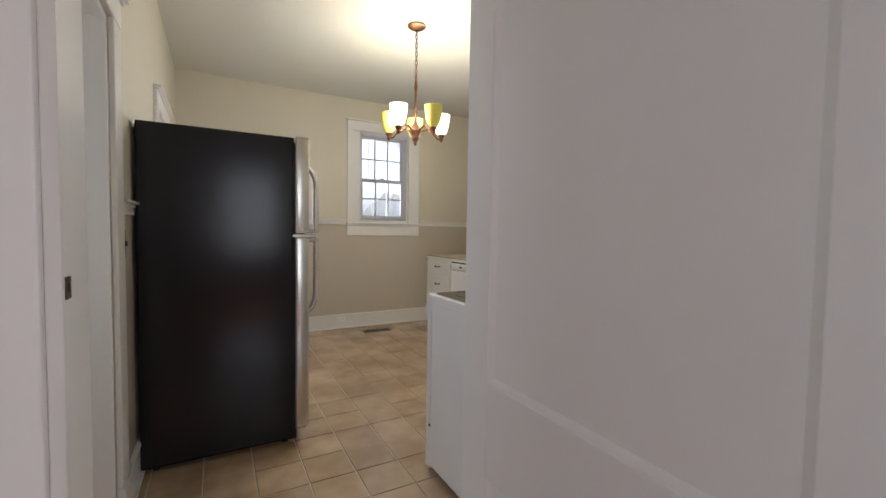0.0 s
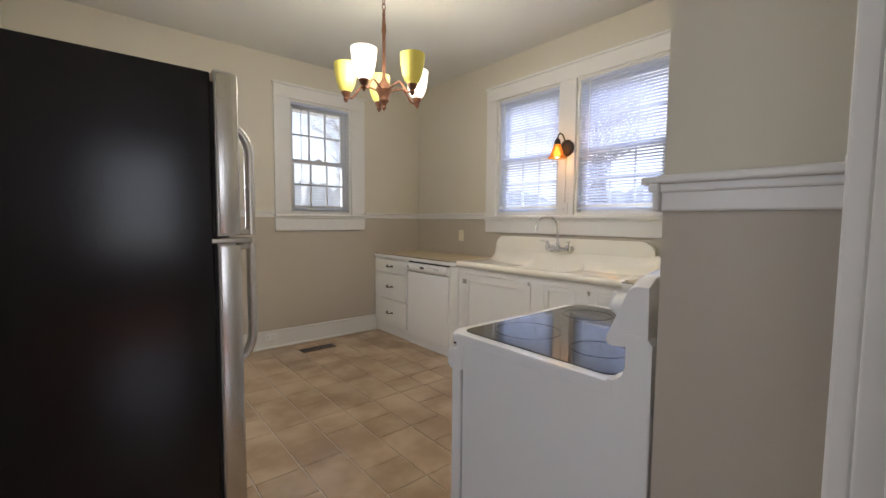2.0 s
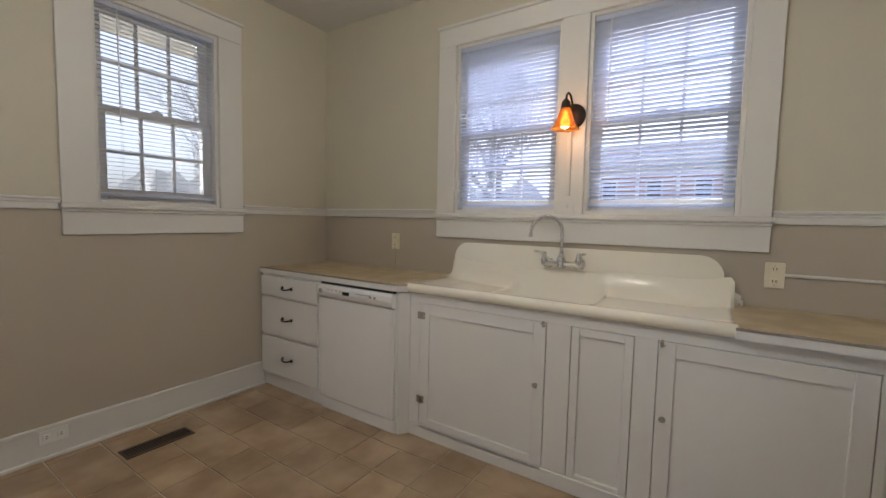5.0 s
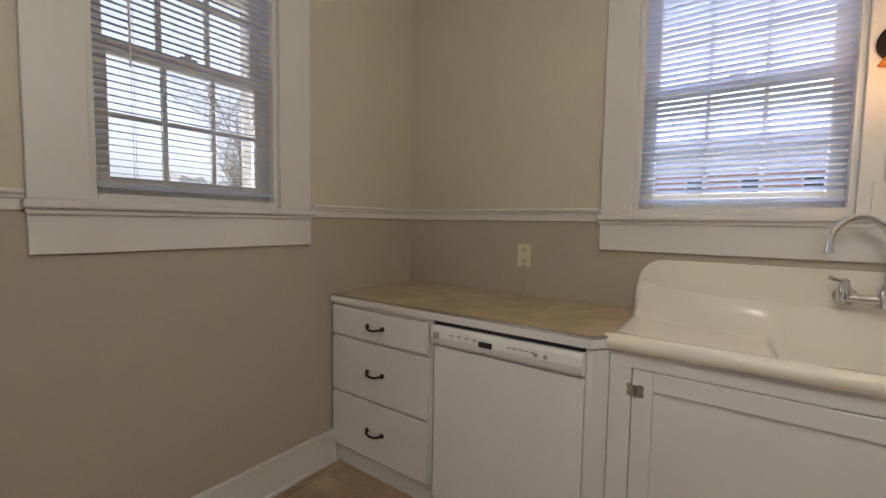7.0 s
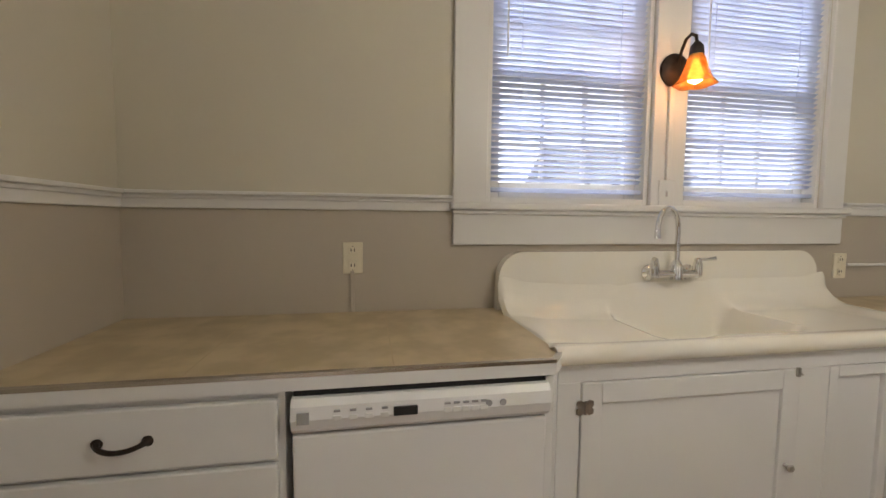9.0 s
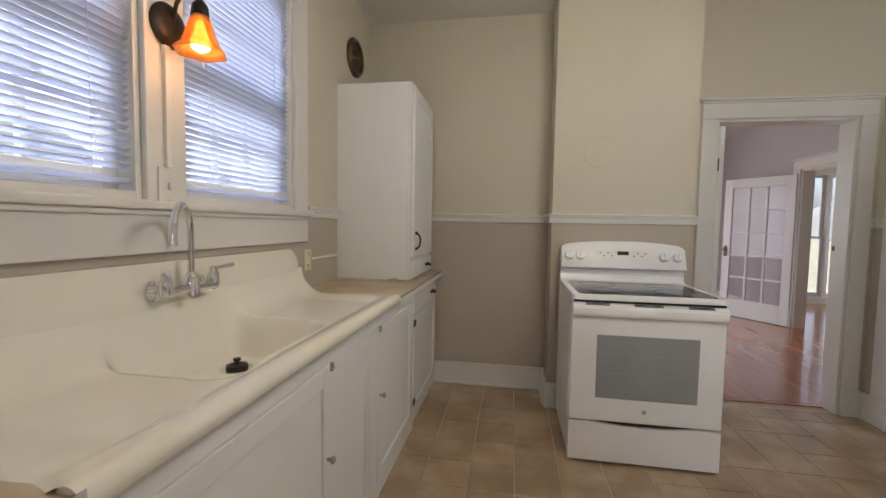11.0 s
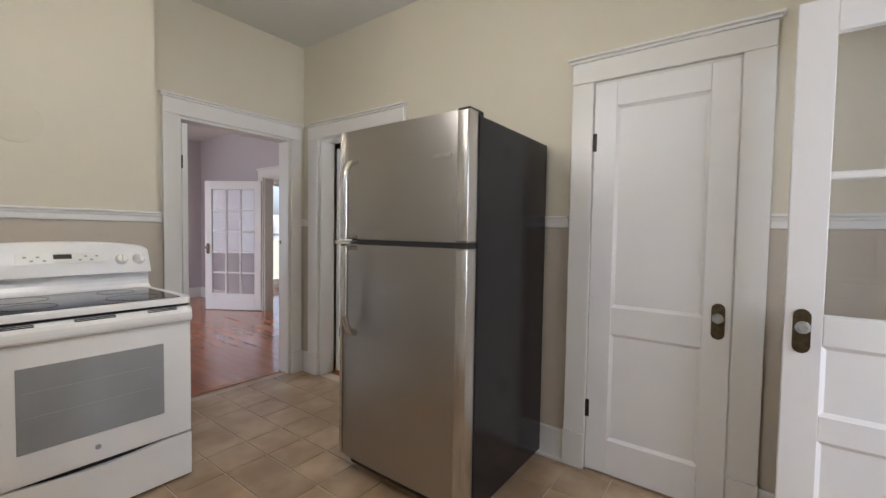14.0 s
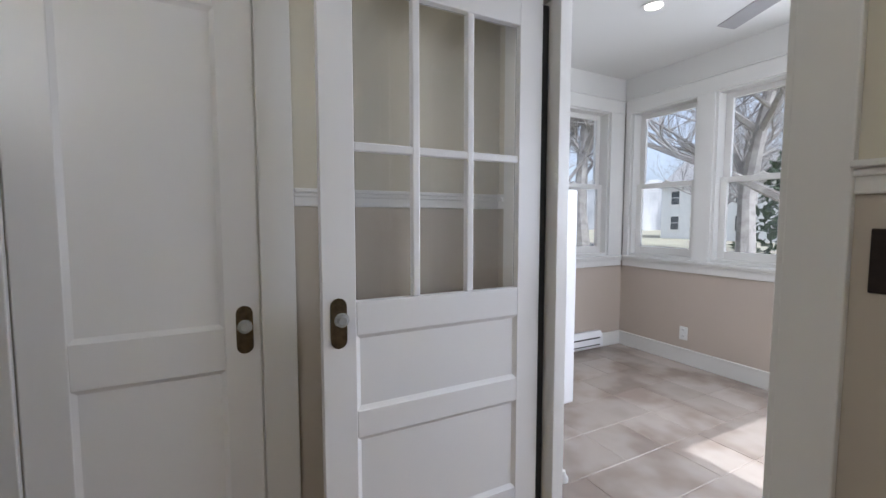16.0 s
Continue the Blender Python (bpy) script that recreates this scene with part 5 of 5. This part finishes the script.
add_lathe(bm, [(0.06, SZ), (0.055, SZ - 0.04), (0.02, SZ - 0.06), (0.015, SZ - 0.13), (0.09, SZ - 0.15), (0.10, SZ - 0.21), (0.05, SZ - 0.24), (0.0, SZ - 0.245)], Matrix.Translation((0.55, 7.02, 0)), 28, cap=False)
part("motor_housing", bm, SATIN, fa, smooth=True)
for k in range(5):
    bm = bmesh.new()
    add_box(bm, 0.10, 0.62, -0.055, 0.055, -0.004, 0.004, 0.003)
    bm.transform(Matrix.Translation((0.55, 7.02, SZ - 0.19)) @ pose(0, 0, 0, 8, 0, 155 + 72 * k))
    part("blade", bm, material("grey_fan_blade", (0.30, 0.29, 0.28), 0.4, vary=0.08) if k == 0 else bpy.data.materials["grey_fan_blade"], fa)
ds = thing("door_stop", "white rubber-tipped floor door stop", "door stop", at=(0.09, 5.94, 0))
bm = bmesh.new()
add_lathe(bm, [(0.025, 0.0), (0.024, 0.02), (0.014, 0.035), (0.012, 0.05), (0.0, 0.052)], Matrix.Translation((0.09, 5.94, 0)), 16, cap=False)
part("body", bm, WHITE, ds, smooth=True)

# ---- dining room, south ----
DX0, DX1, DY0, LX0 = -1.25, 2.3, -3.4, -4.6
YD = YS - T
solid("dining_wall_north", [(XW - T - 1.3, XW - T, YD, YS, 0, ZC), (BX0, DX1, YR - 2 * T, YR - T, 0, ZC), (BX0, 1.30, YR - T, YD, 0, ZC)], LAVENDER, "lavender grey plaster wall", "wall")
# the second opening is unseen, added to hold a fill lamp
solid("dining_wall_west", opening_y(DX0 - 0.14, DX0, DY0, YD, [(-1.27, -0.22, 0.0, 2.05), (0.15, 1.10, 0.6, 2.3)]), LAVENDER, "lavender grey plaster wall with a wide doorway", "wall")
solid("dining_wall_south", opening_x(DY0 - 0.14, DY0, DX0 - 0.14, DX1, [(0.50, 1.55, 0.80, 2.3)]), LAVENDER, "lavender grey plaster wall", "wall")
# unseen window opening, added so a fill lamp can shine in
solid("dining_wall_east", opening_y(DX1, DX1 + 0.14, DY0, YD, [(-2.2, -0.6, 0.7, 2.3)]), LAVENDER, "lavender grey plaster wall with an unseen opening added for light", "wall")
solid("dining_ceiling", [(DX0 - 3.6, DX1 + 0.14, DY0 - 0.14, YR - T, ZC, ZC + 0.1)], CEIL, "pale plaster ceiling of the dining room", "ceiling")
dsub = solid("dining_floor", [(DX0 - 3.6, DX1 + 0.14, DY0 - 0.14, YD + 0.02, -0.1, -0.003)], WOODFLOOR, "polished red oak strip floor", "floor")
door_casing("door_5", pose(DX0, -1.27, 0, 0, 0, 90), 1.05, 2.05, "white painted casing of the wide doorway beyond the dining room")
panel_door("french_door", pose(-1.225, -1.30, 0, 0, 0, -57), 0.89, 1.99, [], "white french door with fifteen panes, standing open", glazed=(0.26, 1.86, 3, 5), knob=(0.84, 0.95), hinges=((0.0, 0.35), (0.0, 1.7)), hinge_mat=BRONZE)
moulding("dining_baseboard", [(DX0, DY0, DX1, DY0, 0, 1), (DX0, DY0, DX0, -1.41, 1, 0), (DX0, -0.08, DX0, YD, 1, 0)], [(0.018, 0.0, 0.16), (0.025, 0.155, 0.18)], "white painted baseboard of the dining room", "baseboard")
# fill lamps added to brighten the rooms, set in window openings, several of them unseen
for place, aim, w, h, e in (((DX0 - 0.07, 0.625, 1.45), (1, 0.625, 1.45), 0.9, 1.65, 1.6), ((DX1 + 0.07, -1.4, 1.5), (0, -1.4, 1.5), 1.55, 1.55, 8.5), ((1.02, DY0 - 0.07, 1.55), (1.02, 0, 1.4), 1.0, 1.45, 6.5), ((-1.37, 2.25, 1.5), (1, 2.25, 1.3), 0.7, 1.2, 3.0), ((LX0 - 0.35, -2.2, 1.4), (0, -2.2, 1.2), 2.0, 2.0, 15.0), ((SXE + 0.06, 7.24, 1.48), (0, 7.24, 1.2), 1.0, 1.0, 10.0), ((0.61, SYN + 0.06, 1.58), (0.61, 5, 1.2), 0.55, 1.1, 13.0), ((1.35, SYN + 0.06, 1.58), (1.35, 5, 1.2), 0.55, 1.1, 13.0)):
    fill_lamp = lamp("window_daylight", "AREA", place, e, (0.97, 0.97, 1.0))
    fill_lamp.data.shape, fill_lamp.data.size, fill_lamp.data.size_y = "RECTANGLE", w, h
    fill_lamp.matrix_world = look(place, aim)
# living room beyond, with a bright window
solid("living_wall_west", opening_y(LX0 - 0.14, LX0, DY0, YD, [(-3.2, -1.2, 0.25, 2.35)]), CREAM, "cream plaster wall with a tall window", "wall")
solid("living_wall_south", opening_x(DY0 - 0.14, DY0, LX0, DX0 - 0.14, [(-4.0, -2.0, 0.10, 2.25)]), CREAM, "cream plaster wall with a window", "wall")
solid("living_wall_north", [(LX0, DX0 - 0.14, 0.2, 0.34, 0, ZC)], CREAM, "cream plaster wall", "wall")
window("window_9", pose(LX0, -3.2, 0, 0, 0, 90), 1.0, 0.25, 2.35, "tall white sash window, bright with daylight", 1, 1)
window("window_10", pose(LX0, -2.2, 0, 0, 0, 90), 1.0, 0.25, 2.35, "tall white sash window, bright with daylight", 1, 1)

window("window_11", pose(-2.0, DY0, 0, 0, 0, 180), 1.0, 0.10, 2.25, "tall white sash window, bright with daylight", 1, 1)
window("window_12", pose(-3.0, DY0, 0, 0, 0, 180), 1.0, 0.10, 2.25, "tall white sash window, bright with daylight", 1, 1)

# back hall behind the side doorway
# the hall's window opening is unseen, added for a fill lamp
solid("hall_wall", [(-1.30, XW - T, YS - T, YS, 0, ZC), *opening_y(-1.44, -1.30, 1.34, 2.9, [(1.90, 2.60, 0.9, 2.1)]), (-1.30, XW - T, 2.76, 2.9, 0, ZC)], CREAM, "cream plaster walls of the back hall", "wall")
solid("hall_floor", [(-1.44, XW - T + 0.04, 1.34, 2.9, -0.1, -0.001)], WOODFLOOR, "red oak floor of the back hall", "floor")
solid("hall_ceiling", [(-1.44, XW - T, 1.34, 2.9, ZC - 0.02, ZC + 0.1)], CEIL, "pale ceiling of the back hall", "ceiling")
solid("closet_shell", [(-0.8, XW - T, 3.8, 3.9, 0, 2.4), (-0.8, XW - T, 4.78, 4.88, 0, 2.4), (-0.9, -0.8, 3.8, 4.88, 0, 2.4), (-0.9, XW - T, 3.8, 4.88, 2.4, 2.5)], CREAM, "plain closet walls behind the shut door", "wall")

# ---- outside ----
bm = bmesh.new()
bmesh.ops.create_grid(bm, x_segments=2, y_segments=2, size=900)
gr = new("ground", finish(bm, "ground", GRASS))
gr.location = (0, 0, -0.75)
tagged(gr, "dormant winter lawn around the house", "ground", kind="structure")
solid("road", [(-60, 60, 26, 33, -0.76, -0.735)], ASPHALT, "grey asphalt street beyond the lawn", "road")


def house(place, w, d, h, wall_mat, turn, label):
    """A storeyed house with a gable roof, rows of framed windows and a door."""
    t = thing("house", label, "house", m=pose(*place, 0, 0, turn))
    box("wall", (-w / 2, w / 2, -d / 2, d / 2, 0, h), wall_mat, t)
    bm = bmesh.new()
    add_prism(bm, [(-d / 2 - 0.4, h - 0.05), (d / 2 + 0.4, h - 0.05), (0, h + d * 0.36)], "x", -w / 2 - 0.3, w / 2 + 0.3)
    part("roof", bm, ROOF, t)
    rows = int(h // 2.7)
    cols = max(2, int(w // 2.6))
    for s in (-1, 1):
        for r in range(rows):
            for c in range(cols):
                x = -w / 2 + w * (c + 0.5) / cols
                y = s * d / 2
                z = 1.0 + 2.7 * r
                f = bmesh.new()
                for b in ((x - 0.55, x - 0.45, z - 0.1, z + 1.5), (x + 0.45, x + 0.55, z - 0.1, z + 1.5), (x - 0.45, x + 0.45, z + 1.4, z + 1.5), (x - 0.6, x + 0.6, z - 0.12, z), (x - 0.45, x + 0.45, z + 0.68, z + 0.74)):
                    add_box(f, b[0], b[1], min(y, y + s * 0.06), max(y, y + s * 0.06), b[2], b[3])
                wd = part("window", f, WHITE, t)
                box("pane", (x - 0.45, x + 0.45, min(y, y + s * 0.02), max(y, y + s * 0.02), z, z + 1.4), HOUSEGLASS, wd)
    return t


house((38, 5.0, -0.75), 12, 8, 5.6, BRICK, 90, "two-storey red brick house across the side yard")
house((36, -16.0, -0.75), 11, 8, 5.6, SIDING, 90, "two-storey white sided house across the side yard")
house((-22, 52, -0.75), 13, 9, 5.6, SIDING, 0, "white sided house across the street")


def tree(place, h, seed, label):
    """A bare winter tree: tapered trunk and four orders of limbs."""
    rng = random.Random(seed)
    t = thing("tree", label, "tree", m=pose(*place), group="bare trees")
    trunk, crown = bmesh.new(), bmesh.new()

    def limb(p, d, length, r, order):
        pts, radii = [p.copy()], [r]
        n = 4 if order < 3 else 3
        for k in range(n):
            d = (d + Vector((rng.uniform(-0.22, 0.22), rng.uniform(-0.22, 0.22), rng.uniform(-0.05, 0.2)))).normalized()
            p = p + d * length / n
            pts.append(p.copy())
            radii.append(r * (1 - 0.62 * (k + 1) / n))
            if order < 4 and (k > 0 or order > 0):
                for _ in range(2 if order < 3 else 3):
                    side = Vector((rng.uniform(-1, 1), rng.uniform(-1, 1), rng.uniform(-0.1, 0.9))).normalized()
                    limb(p, (d * 0.45 + side).normalized(), length * rng.uniform(0.5, 0.72), radii[-1] * 0.62, order + 1)
        add_tube(trunk if order == 0 else crown, pts, radii, 8 if order == 0 else (5 if order < 3 else 3), False)

    limb(Vector((0, 0, 0)), Vector((0, 0, 1)), h * 0.55, h * 0.024, 0)
    part("trunk", trunk, BARK, t)
    part("crown", crown, BARK, t, "bare spreading branches")
    return t


tree((-2.8, 13.5, -0.75), 9, 3, "bare winter tree with spreading limbs beyond the sunroom")
tree((1.0, 17.5, -0.75), 11, 5, "bare winter tree standing on the lawn")
for k, (tx, ty) in enumerate(((-9.5, 27), (-5.5, 36), (-1.5, 30), (2.5, 38), (-14, 33), (-18, 22))):
    tree((tx, ty, -0.75), 9 + k % 3, 40 + k, "bare winter tree in the distance across the street")
tree((-4.6, 10.9, -0.75), 8, 61, "bare winter tree close to the sunroom windows")
tree((-0.9, 11.8, -0.75), 7.5, 63, "bare winter tree close to the sunroom windows")
tree((-7.5, 12.0, -0.75), 10, 8, "bare winter tree beside the sunroom")
tree((15, 9.5, -0.75), 9, 12, "bare winter tree outside the sink windows")
tree((6.0, 27.0, -0.75), 10, 21, "bare winter tree beyond the porch post")
tree((12.5, 24.0, -0.75), 10, 23, "bare winter tree beyond the porch post")


def bush(place, r, h, seed, label):
    rng = random.Random(seed)
    t = thing("evergreen_shrub", label, "shrub", m=pose(*place), group="shrubs")
    bm = bmesh.new()
    for k in range(900):
        a, z = rng.uniform(0, 6.283), rng.uniform(0.02, 1)
        rr = r * (1 - z) ** 0.6 * rng.uniform(0.4, 1.1)
        c = Vector((rr * math.cos(a), rr * math.sin(a), h * z))
        u = Vector((rng.uniform(-1, 1), rng.uniform(-1, 1), rng.uniform(-1, 1))).normalized() * 0.16
        v = u.orthogonal().normalized() * 0.06
        bm.faces.new([bm.verts.new(c + q) for q in (-u, v, u, -v)])
    part("foliage", bm, LEAF, t)
    bm = bmesh.new()
    add_tube(bm, [(0, 0, 0), (0, 0, h * 0.8)], [0.08, 0.02], 6)
    part("stem", bm, BARK, t)


bush((-0.6, 15.5, -0.75), 1.3, 2.6, 1, "dark evergreen shrub on the lawn")
bush((-4.0, 18.0, -0.75), 1.6, 4.2, 2, "dark conical evergreen on the lawn")
bush((2.6, 14.0, -0.75), 1.2, 2.2, 4, "dark evergreen shrub on the lawn")
# distant winter woods all round; their haze is put in as faint bluish glow
WOODS = material("woods_with_haze_glow", (0.30, 0.295, 0.29), 0.9, vary=0.4, scale=0.25, grain=1.2)
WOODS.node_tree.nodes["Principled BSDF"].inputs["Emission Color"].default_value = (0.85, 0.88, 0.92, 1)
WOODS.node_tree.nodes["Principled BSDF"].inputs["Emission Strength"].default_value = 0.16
wr = random.Random(11)
bm = bmesh.new()
ring = []
for k in range(360):
    a, q = k * math.pi / 180, 95 + wr.uniform(-2, 2)
    h = 7.5 + 2.0 * math.sin(k * 0.31) + 1.5 * math.sin(k * 0.83 + 1) + wr.uniform(-1.2, 1.2)
    ring.append((bm.verts.new((q * math.cos(a), q * math.sin(a), -1.0)), bm.verts.new((q * math.cos(a), q * math.sin(a), h))))
for k in range(360):
    (a0, a1), (b0, b1) = ring[k], ring[(k + 1) % 360]
    bm.faces.new((a0, b0, b1, a1))
tagged(new("backdrop", finish(bm, "backdrop", WOODS)), "grey winter woods along the horizon, haze put in as a faint glow", "woods", kind="structure")
# roof overhang and post outside the north window
pc = thing("porch", "white painted porch overhang with a post outside the window", "porch", at=(3.0, 6.1, 0))
box("porch_ceiling", (SXE + 0.13, 5.2, SYS + 0.01, 6.5, 2.56, 2.66), WHITE, pc)
box("deck", (SXE + 0.13, 5.2, SYS + 0.01, 6.5, -0.75, -0.1), SIDING, pc)
for x in (2.95, 5.05):
    box("post", (x - 0.08, x + 0.08, 6.32, 6.48, -0.1, 2.56), WHITE, pc, 0.01)

# ---- floor pieces ----
rng = random.Random(7)
TW = 0.2285
meshes = {}


def tile_mesh(w, l, mat, h=0.0045):
    key = (round(w, 4), round(l, 4), mat.name)
    if key not in meshes:
        bm = bmesh.new()
        g = 0.003
        a, b = w / 2 - g, l / 2 - g
        top = [bm.verts.new((x, y, h)) for x, y in ((-a + 0.002, -b + 0.002), (a - 0.002, -b + 0.002), (a - 0.002, b - 0.002), (-a + 0.002, b - 0.002))]
        mid = [bm.verts.new((x, y, h - 0.0015)) for x, y in ((-a, -b), (a, -b), (a, b), (-a, b))]
        low = [bm.verts.new((x, y, 0.0)) for x, y in ((-a, -b), (a, -b), (a, b), (-a, b))]
        bm.faces.new(top)
        for p, q in ((top, mid), (mid, low)):
            for k in range(4):
                bm.faces.new((q[k], q[(k + 1) % 4], p[(k + 1) % 4], p[k]))
        meshes[key] = finish(bm, "tile", mat)
    return meshes[key]


def lay(parent, x0, x1, y0, y1, mat, first, tw=TW):
    x, c = first, 0
    while x < x1 - 0.01:
        y = 3.95 - tw * 40 + rng.choice((0, 1)) * tw
        while y < y1 - 0.01:
            l = rng.choice((tw, tw, 2 * tw)) if c % 3 else rng.choice((tw, 2 * tw))
            a, b, p, q = max(x, x0), min(x + tw, x1), max(y, y0), min(y + l, y1)
            if b - a > 0.02 and q - p > 0.02:
                o = new("tile", tile_mesh(b - a, q - p, mat))
                o.parent = parent
                o.location = ((a + b) / 2, (p + q) / 2, -0.0045)
            y += l
        x += tw
        c += 1


lay(floor, XW, XE, YR, YN + 0.04, TILE, 1.415 - TW * 7)
sunfloor = bpy.data.objects["sunroom_subfloor"]
lay(sunfloor, SXW, 1.6, YN + 0.04, SYN, SUNTILE, SXW - 0.05, 0.30)
bm = bmesh.new()
add_box(bm, SDOOR[0] + 0.02, SDOOR[1] - 0.02, YD - 0.01, YD + 0.035, -0.003, 0.004, 0.002)
tagged(new("threshold", finish(bm, "threshold", WOODFLOOR)), "worn red oak threshold strip in the doorway", "threshold", kind="structure")
x = -4.5
bm = None
plank = {}
while x < 1.3:
    l = 4.75
    if "p" not in plank:
        b = bmesh.new()
        add_box(b, -0.0283, 0.0283, -l / 2, l / 2, 0.0, 0.003)
        plank["p"] = finish(b, "plank", WOODFLOOR)
    o = new("plank", plank["p"])
    o.parent = dsub
    o.location = (x, DY0 + l / 2, -0.003)
    x += 0.0575
